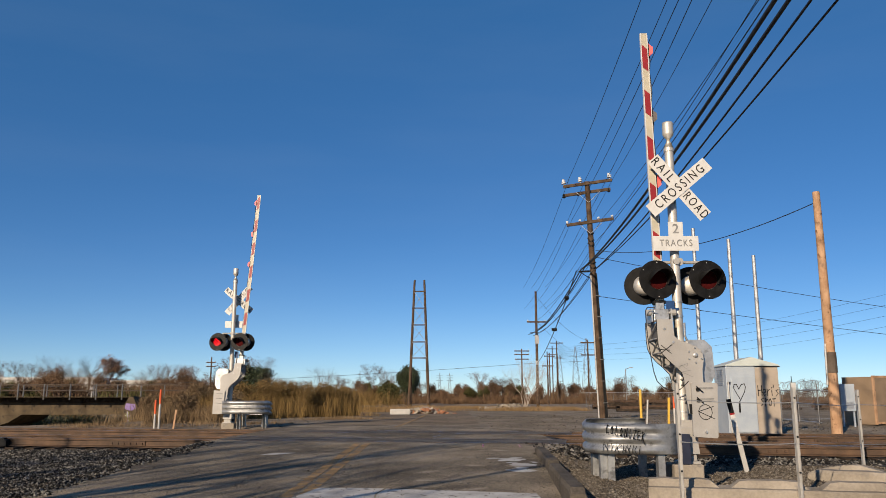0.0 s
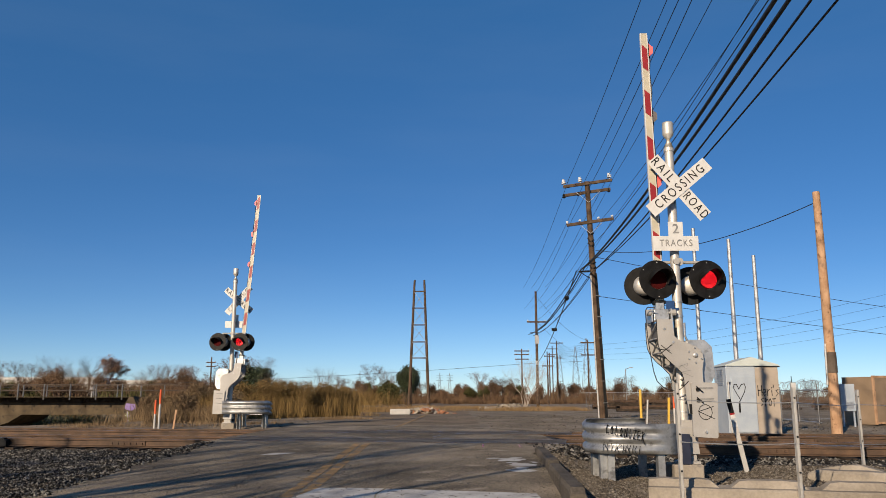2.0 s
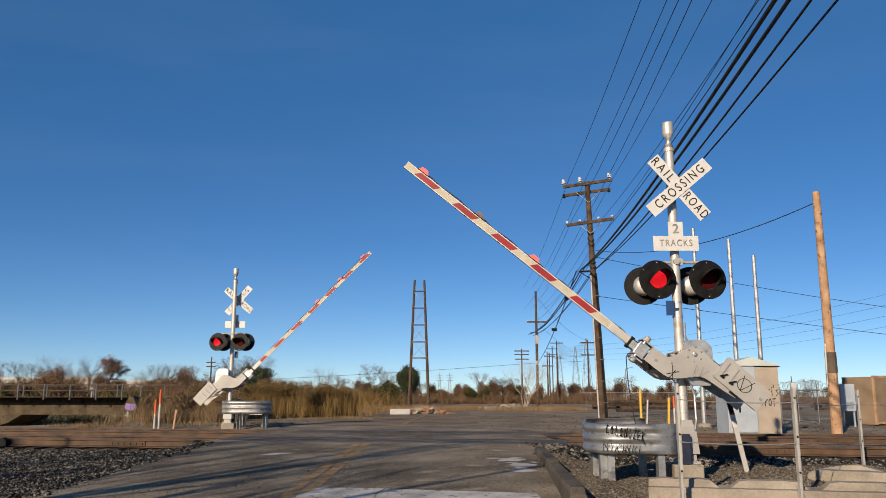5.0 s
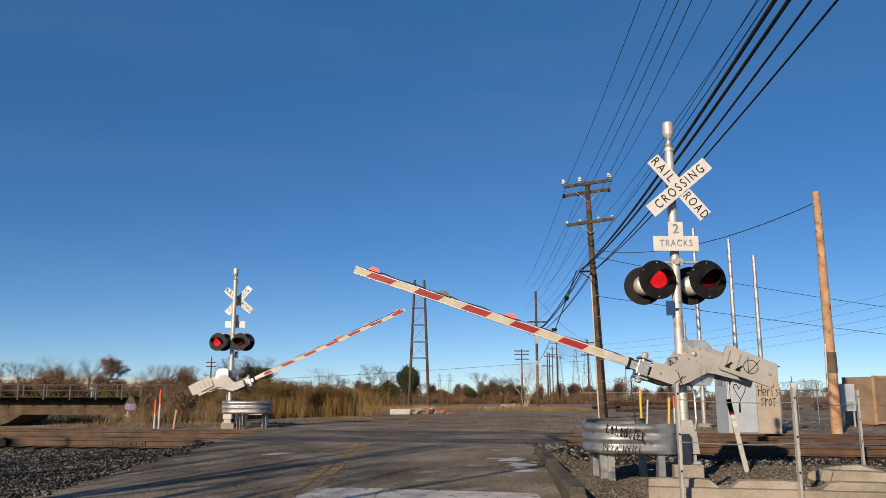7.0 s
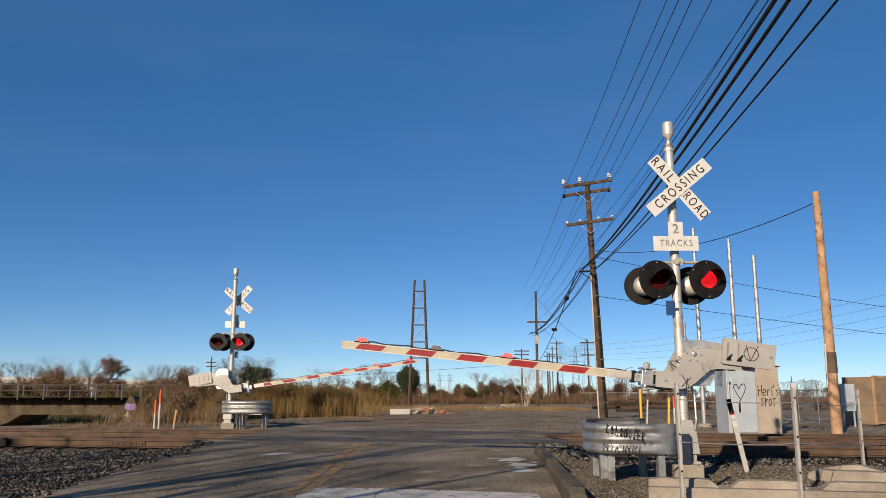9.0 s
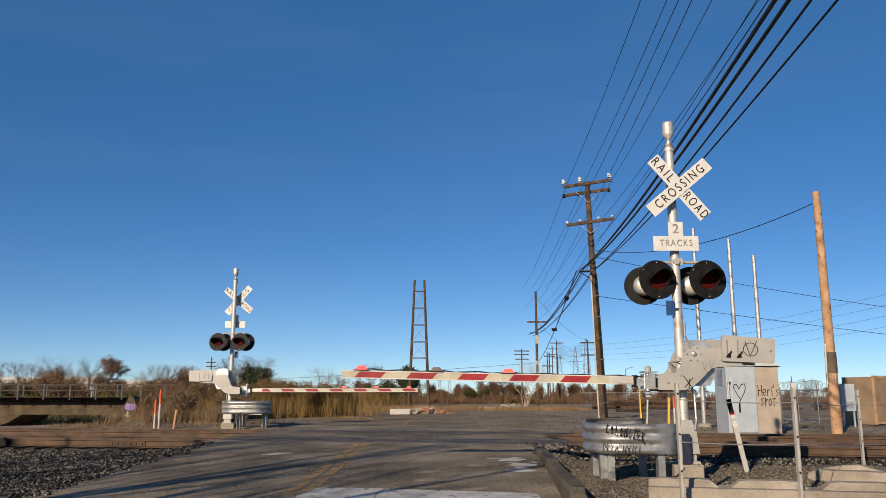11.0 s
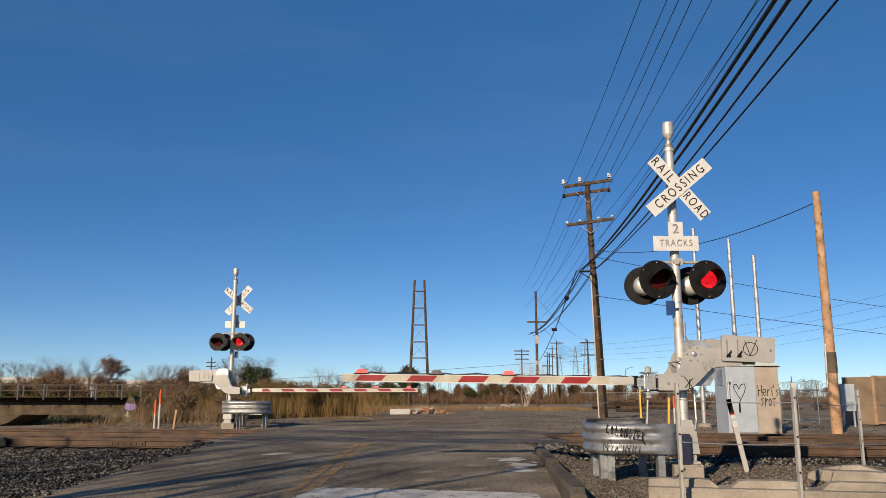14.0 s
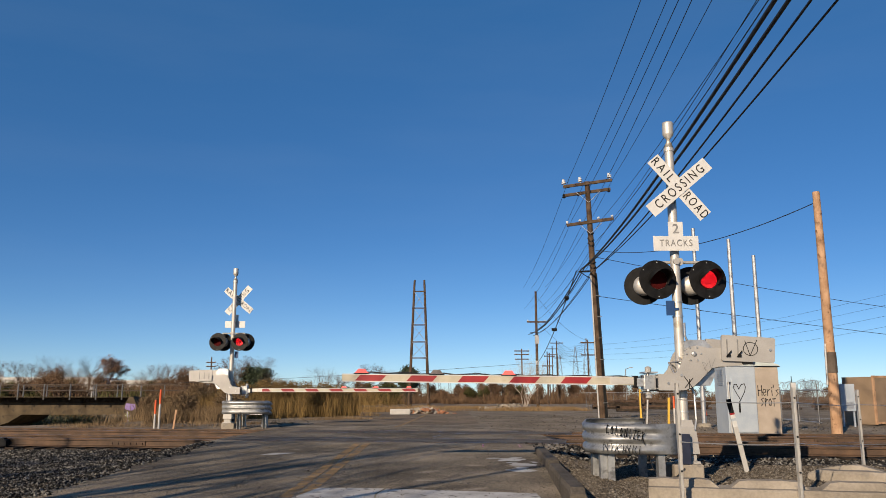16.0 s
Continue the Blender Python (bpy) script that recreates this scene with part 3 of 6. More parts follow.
    part("clamp_collar", bm, "black", arm, "black clamp collar")
    for zz in (zc - 0.19, zc + 0.19):
        bm = bmesh.new()
        lathe(bm, [(0.02, -0.05), (0.05, -0.04), (0.05, 0.03), (0.02, 0.05)], Matrix.Translation((-0.66, -0.15, zz)), 10)
        part("pivot_pin", bm, "plate", arm)
    # boom: a flat hollow section, deeper at the tip
    bx0, bx1 = -0.8, -(length)
    h0, h1 = 0.125, 0.115
    y0, y1 = -0.05, -0.01
    boom_z = zc + 0.02
    bm = bmesh.new()
    prism(bm, [(bx0, -h0 / 2), (bx1, -h1 / 2), (bx1, h1 / 2), (bx0, h0 / 2)], y0, y1)
    boom = part("boom", bm, "cream", arm, "cream reflective boom", at=pose(0, 0, boom_z))
    for sz in (-1, 1):
        bm = bmesh.new()
        prism(bm, [(bx0 - 0.3, sz * (h0 / 2 + 0.002)), (bx1, sz * (h1 / 2 + 0.002)), (bx1, sz * (h1 / 2 - 0.012)), (bx0 - 0.3, sz * (h0 / 2 - 0.012))], y0 - 0.006, y1 + 0.006)
        part("edge_strip", bm, "signwhite", arm, "white edge strip of the boom", at=pose(0, 0, boom_z))
    bm = bmesh.new()
    box(bm, (-1.22, y0 - 0.008, -0.05), (-0.84, y1 + 0.008, 0.05), bevel=0.004)
    for xx, zz in ((-0.93, 0.025), (-1.14, -0.025), (-0.93, -0.025), (-1.14, 0.025)):
        tube(bm, (xx, y0 - 0.018, zz), (xx, y1 + 0.018, zz), 0.012, seg=8)
    part("boom_sleeve", bm, "alu", arm, "bare metal sleeve with bolts", at=pose(0, 0, boom_z))
    pitch = 0.785 if not both else 0.84
    for i in range(bands):
        a = -(length) + start + pitch * i
        b = a + (0.40 if not both else 0.43)
        hh = [0.088 + 0.01 * (x + length) / length for x in (a, b)]
        for yy in (y0 - 0.003, y1 + 0.003):
            bm = bmesh.new()
            prism(bm, [(a - 0.04, -hh[0] / 2), (a + 0.04, hh[0] / 2), (b + 0.04, hh[1] / 2), (b - 0.04, -hh[1] / 2)], yy - 0.001, yy + 0.001)
            part("red_band", bm, "red", arm, "red reflective band", at=pose(0, 0, boom_z))
    for xx in (-(length) + 0.3, -(length) + 1.45, -(length) + 2.55):
        bm = bmesh.new()
        box(bm, (xx - 0.12, -0.07, 0.058), (xx + 0.12, 0.01, 0.072), bevel=0.004)
        part("lamp_base", bm, "black", arm, "dark lamp base", at=pose(0, 0, boom_z))
        bm = bmesh.new()
        prism(bm, [(xx - 0.11, 0.071), (xx - 0.085, 0.09), (xx - 0.06, 0.125), (xx - 0.05, 0.135), (xx + 0.05, 0.135), (xx + 0.06, 0.125), (xx + 0.085, 0.09), (xx + 0.11, 0.071)], -0.065, 0.005)
        part("arm_lamp", bm, "unlitlamp" if not both and -4.2 < xx < -3.4 else "armlamp", arm, "small red arm lamp", at=pose(0, 0, boom_z))
    bm = bmesh.new()
    pts = [Vector((-(length) + 0.3 + (length - 1.0) * i / 24, -0.02, 0.078 - 0.0006 * i + 0.012 * math.sin(i * 2.1))) for i in range(25)]
    path_tube(bm, pts, 0.011, 5)
    part("arm_cable", bm, "wire", arm, "black cable along the arm", at=pose(0, 0, boom_z))
    return top, arm, (rear[::-1] if both else front), (front if both else rear)


# unlit state put into the colour: the near arm's middle lamp between flashes
M["unlitlamp"] = surface("unlit_arm_lamp", (0.085, 0.0723, 0.068), (0.145, 0.128, 0.123), 12, 0.35, bump=0.02)
M["greyink"] = surface("faded_ink", (0.13, 0.13, 0.13), (0.21, 0.21, 0.203), 8, 0.6, bump=0.0)
near_signal, near_arm, near_leds, near_back = crossing_signal(pose(3.657, 12.3, 0.42), 5.32, 5, "silver crossing signal with crossbuck, red lights and gate arm", False, 0, 0.24)
far_signal, far_arm, far_leds, far_back = crossing_signal(pose(-7.36, 27.8, 0.52, 0, 0, 180), 6.6, 7, "silver crossing signal and gate beyond the tracks", True, 0, 0.08)

# slack cable hanging from the clamp of the near arm
bm = bmesh.new()
loop = [(0.13, 0.02), (0.02, 0.03), (-0.015, -0.02), (-0.012, -0.2), (0.0, -0.42), (0.04, -0.76), (0.07, -0.95), (0.11, -1.08), (0.2, -1.17), (0.33, -1.22), (0.45, -1.2), (0.53, -1.13), (0.58, -1.08)]
path_tube(bm, [Vector((a, 0, b)) for a, b in loop], 0.007, 6)
slack_cable = part("slack_cable", bm, "wire", near_signal, "slack black cable hanging from the arm clamp")


# ---- signal cabinet ----
M["roofgreen"] = surface("pale_green_enamel", (0.375, 0.413, 0.388), (0.452, 0.484, 0.452), 3, 0.5, 0.05, 0.03)
GLYPHS = {"H": ([(0, 1), (0.03, 0)], [(0, 0.5), (0.6, 0.55)], [(0.58, 1), (0.6, 0)]), "e": ([(0, 0.3), (0.5, 0.35), (0.42, 0.6), (0.12, 0.62), (0, 0.3), (0.2, 0), (0.5, 0.1)],),
          "r": ([(0, 0.62), (0.05, 0)], [(0.05, 0.4), (0.35, 0.62)]), "i": ([(0, 0.55), (0.02, 0)], [(0, 0.75), (0.02, 0.82)]), "'": ([(0, 1.05), (-0.05, 0.8)],),
          "s": ([(0.4, 0.6), (0.05, 0.5), (0.36, 0.22), (0, -0.05)],), "S": ([(0.5, 0.95), (0.05, 0.8), (0.45, 0.4), (0, 0.05)],), "P": ([(0, 0), (0.05, 0.9), (0.5, 0.8), (0.05, 0.45)],),
          "O": ([(0.3, 0.9), (0.02, 0.6), (0.1, 0.1), (0.4, 0.1), (0.52, 0.55), (0.3, 0.9)],), "T": ([(0, 0.85), (0.65, 0.9)], [(0.3, 0.88), (0.25, 0)]),
          "C": ([(0.7, 0.85), (0.35, 0.95), (0.05, 0.55), (0.2, 0.08), (0.7, 0.15)],), "L": ([(0.1, 1), (0.08, 0.05), (0.6, 0.08)],), "N": ([(0.05, 0), (0.08, 0.9), (0.6, 0.1), (0.65, 1)],), "I": ([(0.3, 0.95), (0.3, 0)],),
          "Z": ([(0.05, 0.9), (0.7, 0.95), (0.05, 0.05), (0.75, 0.0)],), "E": ([(0.65, 0.95), (0.1, 0.9), (0.08, 0.05), (0.65, 0.0)], [(0.1, 0.5), (0.55, 0.5)]), "R": ([(0.05, 0), (0.1, 0.95), (0.6, 0.8), (0.12, 0.5), (0.75, -0.35)],)}


def handwrite(bm, text, x, z, size, y, w=0.022):
    for ch in text:
        for line in GLYPHS[ch]:
            stroke(bm, [(x + a * size * 0.62, z + b * size) for a, b in line], y, w)
        x += size * (0.2 if ch in "i'" else 0.46)


def signal_cabinet():
    top = thing("signal_cabinet", pose(8.30, 23.5, 0.54), "pale grey steel signal cabinet with painted scrawls", "cabinet")
    bm = bmesh.new()
    box(bm, (0, 0, 0), (0.86, 1.02, 1.96), bevel=0.01)
    part("body", bm, "cab", top)
    bm = bmesh.new()
    box(bm, (0.86, 0.02, 0), (1.54, 1.02, 1.92), bevel=0.006)
    part("side_bay", bm, "cabtan", top, "tan painted bay")
    bm = bmesh.new()
    prism(bm, [(-0.04, 1.962), (0.0, 2.0), (0.75, 2.22), (1.54, 2.0), (1.60, 1.925), (1.54, 1.962), (0.02, 1.963)], -0.05, 1.07)
    part("roof", bm, "roofgreen", top, "pale green gabled metal roof")
    bm = bmesh.new()
    box(bm, (0.14, -0.03, 0.06), (0.84, 0.0, 1.66), bevel=0.006)
    door = part("door", bm, "cab", top)
    bm = bmesh.new()
    box(bm, (0.31, -0.06, 0.62), (0.35, -0.03, 0.9), bevel=0.004)
    part("handle", bm, "black", door)
    bm = bmesh.new()
    heart = [(0.52, 0.98), (0.42, 1.16), (0.35, 1.3), (0.37, 1.4), (0.44, 1.4), (0.5, 1.27), (0.58, 1.4), (0.67, 1.42), (0.7, 1.33), (0.66, 1.18), (0.55, 0.98), (0.5, 0.9)]
    heart = [(x - 0.16, z + 0.02) for x, z in heart]
    stroke(bm, heart, -0.03, 0.022)
    part("heart", bm, "ink", door, "black painted heart")
    bm = bmesh.new()
    tube(bm, (0.03, -0.06, 1.5), (0.06, -0.06, 0.2), 0.02)
    tube(bm, (0.06, -0.06, 0.2), (0.06, -0.06, 0.0), 0.02)
    part("conduit", bm, "alu", top)
    bm = bmesh.new()
    for i in range(9):
        box(bm, (-0.012, 0.25, 1.4 + 0.055 * i), (0.0, 0.75, 1.43 + 0.055 * i))
    part("louvre", bm, "galv", top)
    bm = bmesh.new()
    handwrite(bm, "Heri's", 0.92, 1.10, 0.29, 0.018)
    handwrite(bm, "SPOT", 0.99, 0.80, 0.24, 0.018)
    part("scrawl", bm, "ink", top, "black handwritten scrawl on tan paint")
    bm = bmesh.new()
    box(bm, (0.02, -0.012, 1.42), (0.12, 0.0, 1.5))
    part("plate", bm, "navy", top)


signal_cabinet()


# ---- poles and wires ----
def pole_mesh(h, r0, r1, material, parent, name="pole_shaft", z0=-0.5):
    bm = bmesh.new()
    n = 14
    rings = []
    for i in range(9):
        k = i / 8
        r = r0 + (r1 - r0) * k
        rings.append([Vector((r * math.cos(2 * math.pi * j / n) * (1 + 0.04 * noise.noise((j, k * 4, h))), r * math.sin(2 * math.pi * j / n), z0 + (h - z0) * k)) for j in range(n)])
    vs = loft(bm, rings)
    bm.faces.new(vs[-1])
    return part(name, bm, material, parent)


def sag(a, b, drop, n=24):
    a, b = Vector(a), Vector(b)
    return [a.lerp(b, i / n) - Vector((0, 0, 4 * drop * (i / n) * (1 - i / n))) for i in range(n + 1)]


def wire(a, b, drop, r=0.012, label="thin black wire strung overhead", seg=5):
    cu = bpy.data.curves.new("overhead_wire", "CURVE")
    cu.dimensions, cu.bevel_depth, cu.bevel_resolution = "3D", r, 1
    sp = cu.splines.new("POLY")
    pts = sag(a, b, drop)
    sp.points.add(len(pts) - 1)
    for q, p in zip(sp.points, pts):
        q.co = (*p, 1)
    cu.materials.append(M["wire"])
    return tagged(new("overhead_wire", cu), label, "wire", "overhead wires")


def crossarm(parent, z, half, off, tilt=0.0, label="wooden crossarm", material="wood", pins=(), pot=True):
    m = pose(0, off, z, 0, tilt, 0)
    bm = bmesh.new()
    box(bm, (-half, -0.055, -0.075), (half, 0.055, 0.075), bevel=0.008)
    arm = part("crossarm", bm, material, parent, label, at=m)
    for x in pins:
        bm = bmesh.new()
        if pot:
            lathe(bm, [(0.025, 0.06), (0.025, 0.13), (0.13, 0.15), (0.08, 0.22), (0.115, 0.25), (0.06, 0.33), (0.07, 0.38)], Matrix.Translation((x, 0, 0)), 12)
        else:
            lathe(bm, [(0.02, 0.06), (0.02, 0.1), (0.075, 0.12), (0.06, 0.2)], Matrix.Translation((x, 0, 0)), 10)
        part("insulator", bm, "ceramic", arm, "pale glazed insulator")
    return arm


def brace(parent, z, half, drop):
    bm = bmesh.new()
    for s in (-1, 1):
        tube(bm, (s * half * 0.5, -0.12, z - 0.05), (0, -0.14, z - drop), 0.014, seg=6)
    part("brace", bm, "galv", parent)


def main_pole(m, label):
    top = thing("utility_pole", m, label, "utility pole", "poles of the wire line")
    pole_mesh(11.9, 0.19, 0.125, "wood", top)
    crossarm(top, 11.78, 1.25, -0.14, -6, pins=(-1.2, -0.35, 1.15))
    crossarm(top, 11.38, 1.2, 0.14, -6, pins=())
    crossarm(top, 9.75, 1.2, -0.14, -6, pins=(-1.15, -0.5, 0.45, 1.15), pot=False)
    brace(top, 11.38, 1.2, 0.6)
    brace(top, 9.75, 1.2, 0.6)
    for s, z in ((-1.2, 11.12), (-0.45, 11.2), (1.1, 11.34)):
        bm = bmesh.new()
        lathe(bm, [(0.05, z), (0.09, z + 0.04), (0.06, z + 0.12), (0.09, z + 0.15), (0.04, z + 0.22)], Matrix.Translation((s, 0.14, 0)), 10)
        part("hanging_insulator", bm, "black", top)
    bm = bmesh.new()
    box(bm, (-0.72, -0.06, 7.2), (0.02, 0.04, 7.28))
    tube(bm, (-0.68, -0.05, 7.22), (0, -0.1, 6.75), 0.02, seg=6)
    part("cable_arm", bm, "black", top, "dark cable standoff arm")
    for z in (7.35, 7.6, 8.5, 8.75, 9.1):
        bm = bmesh.new()
        tube(bm, (0.0, -0.13, z), (0.14, -0.16, z + 0.08), 0.05, seg=8)
        part("cable_clamp", bm, "black", top)
        bm = bmesh.new()
        tube(bm, (-0.16, -0.08, z + 0.2), (-0.06, -0.14, z - 0.02), 0.04, seg=8)
        part("cable_clamp", bm, "black", top)
    bm = bmesh.new()
    tube(bm, (-0.20, -0.12, 0), (-0.14, -0.12, 7.0), 0.04, seg=10)
    part("riser_pipe", bm, "alu", top, "pale riser conduit")
    for dx, r in ((0.13, 0.045), (0.06, 0.03)):
        bm = bmesh.new()
        tube(bm, (dx + 0.06, -0.17, 0), (dx, -0.14, 7.1), r, seg=8)
        part("cable_run", bm, "black", top, "black cable run down the pole")
    for k in range(6):
        bm = bmesh.new()
        box(bm, (0.02, -0.235, 0.7 + 1.05 * k), (0.24, -0.215, 0.735 + 1.05 * k))
        part("cable_strap", bm, "fencewire", top)
    return top


POLES = [(5.75, -2.4, 0.1), (7.79, 39.4, 0.6), (9.55, 81, 0.6)]
for x, y, z in POLES[:2]:
    main_pole(pose(x - (1.4 if y < 0 else 0), y, z, 0, -0.6 if y < 0 else -1.8, -2.6), "tall brown wooden utility pole with crossarms")


def lines_between(p, q, near=False):
    """The wires of one span, pole to pole: offset at the far pole, height, radius, sag, and offset at the near pole."""
    def at(pole, dx, z, lean=0.031):
        return (pole[0] + dx - z * lean, pole[1], pole[2] + z)
    for dx, z, r, dr, dn in ((-0.93, 12.05, 0.011, 0.55, -1.93), (-0.08, 12.02, 0.011, 0.55, -1.45), (1.42, 12.2, 0.011, 0.55, -0.4), (-0.87, 9.95, 0.010, 0.55, -2.09), (-0.22, 9.95, 0.010, 0.55, -2.09),
                             (0.6, 9.9, 0.010, 0.55, -0.34), (1.15, 9.88, 0.010, 0.55, -0.83), (-0.62, 7.3, 0.036, 0.75, -2.24), (-0.4, 7.45, 0.034, 0.8, -1.95), (-0.1, 7.7, 0.014, 0.7, -1.72),
                             (0.12, 7.35, 0.022, 0.6, -1.66), (0.1, 8.6, 0.012, 0.6, -1.27), (-0.12, 7.15, 0.018, 0.6, -1.27)):
        a = at(p, dn, z, 0.0) if near else at(p, dx, z)
        wire(a, at(q, dx, z), dr, r, "thick black cable hung between poles" if r > 0.015 else "thin black wire strung between poles")


lines_between(POLES[0], POLES[1], True)
lines_between(POLES[1], POLES[2])


def wood_pole():
    top = thing("wooden_pole", pose(11.47, 23.6, 0.55), "pale bare wooden pole beside the cabinet", "utility pole")
    pole_mesh(7.25, 0.16, 0.105, "newwood", top)
    bm = bmesh.new()
    lathe(bm, [(0.162, 1.75), (0.16, 2.35)], seg=14)
    part("grey_wrap", bm, "greywood", top, "dark weathered patch on the pole")
    bm = bmesh.new()
    tube(bm, (-0.2, -0.08, 1.4), (-0.17, -0.08, 2.6), 0.03)
    part("conduit", bm, "alu", top)


wood_pole()


M["violet"] = surface("violet_paint", (0.129, 0.0775, 0.226), (0.194, 0.129, 0.291), 4, 0.7)
M["tagpale"] = surface("pale_tag_paint", (0.323, 0.355, 0.258), (0.388, 0.388, 0.323), 4, 0.7)
M["olive_tag"] = surface("olive_tag_paint", (0.162, 0.194, 0.0388), (0.258, 0.271, 0.0775), 4, 0.7)
M["orangeclay"] = surface("broken_brick", (0.226, 0.0969, 0.0517), (0.323, 0.168, 0.0969), 4, 0.9)


# ---- crossing surface and markings ----
def on_road(x, y, lift=0.004):
    return Vector((x, y, road_z(x, y) + lift))


def patch(name, pts, material, label, lift=0.004, steps=1):
    """A flat marking laid over the road, from an outline in plan."""
    bm = bmesh.new()
    vs = [bm.verts.new(on_road(x, y, lift)) for x, y in pts]
    bm.faces.new(vs)
    bmesh.ops.triangulate(bm, faces=bm.faces[:])
    bmesh.ops.recalc_face_normals(bm, faces=bm.faces[:])
    for f in bm.faces:
        if f.normal.z < 0:
            f.normal_flip()
    return tagged(part(name, bm, material), label, "road marking", kind="structure")


def ribbon(name, pts, w, material, label, lift=0.004, parent=None, category="road marking"):
    bm = bmesh.new()
    rows = []
    n = 40
    for i in range(n + 1):
        k = i / n * (len(pts) - 1)
        j = min(int(k), len(pts) - 2)
        a, b = Vector(pts[j]), Vector(pts[j + 1])
        p = a.lerp(b, k - j)
        d = (b - a).normalized()
        s = Vector((-d.y, d.x)) * w / 2 * (1 + 0.12 * noise.noise((i * 0.7, w * 9, 2)))
        rows.append([bm.verts.new(on_road(p.x + s.x, p.y + s.y, lift)), bm.verts.new(on_road(p.x - s.x, p.y - s.y, lift))])
    for r0, r1 in zip(rows, rows[1:]):
        bm.faces.new((r0[0], r0[1], r1[1], r1[0]))
    bmesh.ops.recalc_face_normals(bm, faces=bm.faces[:])
    ob = part(name, bm, material, parent)
    return tagged(ob, label, category, kind="structure") if parent is None else ob


patch("stop_line", [(-1.78, 9.6), (-1.58, 10.44), (-0.74, 10.34), (-0.82, 9.9), (-0.80, 9.5)], "roadwhite", "chipped white stop line across the lane")
patch("stop_line", [(-0.78, 9.5), (-0.795, 9.9), (-0.71, 10.33), (0.3, 10.08), (1.12, 9.86), (1.14, 9.3)], "roadwhite", "chipped white stop line across the lane")
ribbon("centre_line", [(-1.9, 6), (-1.86, 10), (-1.80, 14.0), (-1.78, 17.0)], 0.14, "roadyellow", "faded double yellow centre line")
ribbon("centre_line", [(-1.7, 6), (-1.66, 10), (-1.61, 14.0), (-1.58, 17.0)], 0.14, "roadyellow", "faded double yellow centre line")
ribbon("centre_line", [(-1.6, 26.5), (-1.35, 34), (-0.9, 48)], 0.14, "roadyellow", "faded double yellow centre line")
rnd = random.Random(15)
for cx, cy, rx, ry in ((1.15, 13.6, 0.34, 0.40), (1.27, 12.85, 0.32, 0.36), (1.2, 12.1, 0.3, 0.36)):
    for k in range(5):
        # ragged splashes, one large and a few small
        r = 0.85 if k == 0 else rnd.uniform(0.15, 0.4)
        ox, oy = (0, 0) if k == 0 else (rnd.uniform(-0.9, 0.9) * rx, rnd.uniform(-1, 1) * ry)
        pts = []
        for a in range(14):
            q = r * (0.75 + 0.45 * noise.noise((a * 1.3, cy, k * 3.1)))
            pts.append((cx + ox + rx * q * math.cos(a * math.pi / 7), cy + oy + ry * q * math.sin(a * math.pi / 7)))
        patch("paint_patch", pts, "roadwhite", "splashed white paint patch on asphalt", 0.004 + 0.001 * k)
rnd = random.Random(8)
for k in range(5):
    x, y = rnd.uniform(-0.25, 0.2), rnd.uniform(18.6, 22.6)
    ribbon("survey_mark", [(x, y), (x + rnd.uniform(0.1, 0.3), y + rnd.uniform(-0.3, 0.9))], 0.03, "blue", "faded blue survey scribble on road", 0.009)
for x, y in ((0.78, 15.9), (1.5, 15.8)):
    ribbon("survey_mark", [(x, y), (x + 0.04, y + 0.8)], 0.03, "red", "thin red survey mark on road", 0.009)
patch("paint_patch", [(-3.3, 14.6), (-2.9, 14.7), (-2.7, 15.0), (-3.1, 15.0)], "roadwhite", "worn white scrape on asphalt")
M["flange"] = surface("rubber_flangeway", (0.00969, 0.00901, 0.0084), (0.0226, 0.0207, 0.0194), 4, 0.9, bump=0.2)
surf = thing("crossing_surface", pose(0, 0, 0), "dark rubber and asphalt crossing panels between rails", "crossing surface", kind="structure")
for off in (0, 1.5, 4.1, 5.6):
    for s, w in ((0.075, 0.04), (-0.07, 0.03)):
        c = Vector((0, 17.4, 0)) + NDIR * (off + s)
        ribbon("flangeway", [(c + UDIR * -5.3).xy, (c + UDIR * 2.6).xy], w, "flange", "", 0.005, surf)
for off, w in ((0.75, 1.2), (4.85, 1.2)):
    for i in range(4):
        c = Vector((0, 17.4, 0)) + NDIR * off
        a = -5.2 + 1.95 * i
        ribbon("crossing_panel", [(c + UDIR * a).xy, (c + UDIR * (a + 1.93)).xy], w, "panel", "", 0.003 + 0.0005 * i, surf)

# cracks and tar lines in the asphalt
crack = bmesh.new()
rnd = random.Random(4)
for i in range(9):
    x, y = rnd.uniform(-4.8, 1.2), rnd.uniform(10.2, 15.5)
    a = rnd.choice((0.1, 1.5)) + rnd.uniform(-0.3, 0.3)
    pts = [Vector((x, y))]
    for k in range(rnd.randint(6, 14)):
        a += rnd.uniform(-0.5, 0.5) * 0.7
        pts.append(pts[-1] + Vector((math.cos(a), math.sin(a))) * 0.16)
    for p, q in zip(pts, pts[1:]):
        d = (q - p).normalized()
        s = Vector((-d.y, d.x)) * rnd.uniform(0.002, 0.005)
        if ROAD_L < min(p.x, q.x) and max(p.x, q.x) < ROAD_R:
            f = crack.faces.new([crack.verts.new(on_road(v.x, v.y, 0.003)) for v in (p - s, p + s, q + s, q - s)])
crack.normal_update()
for f in crack.faces:
    if f.normal.z < 0:
        f.normal_flip()
tagged(part("asphalt_cracks", crack, "flange"), "thin dark cracks in the asphalt", "cracks", kind="stuff")


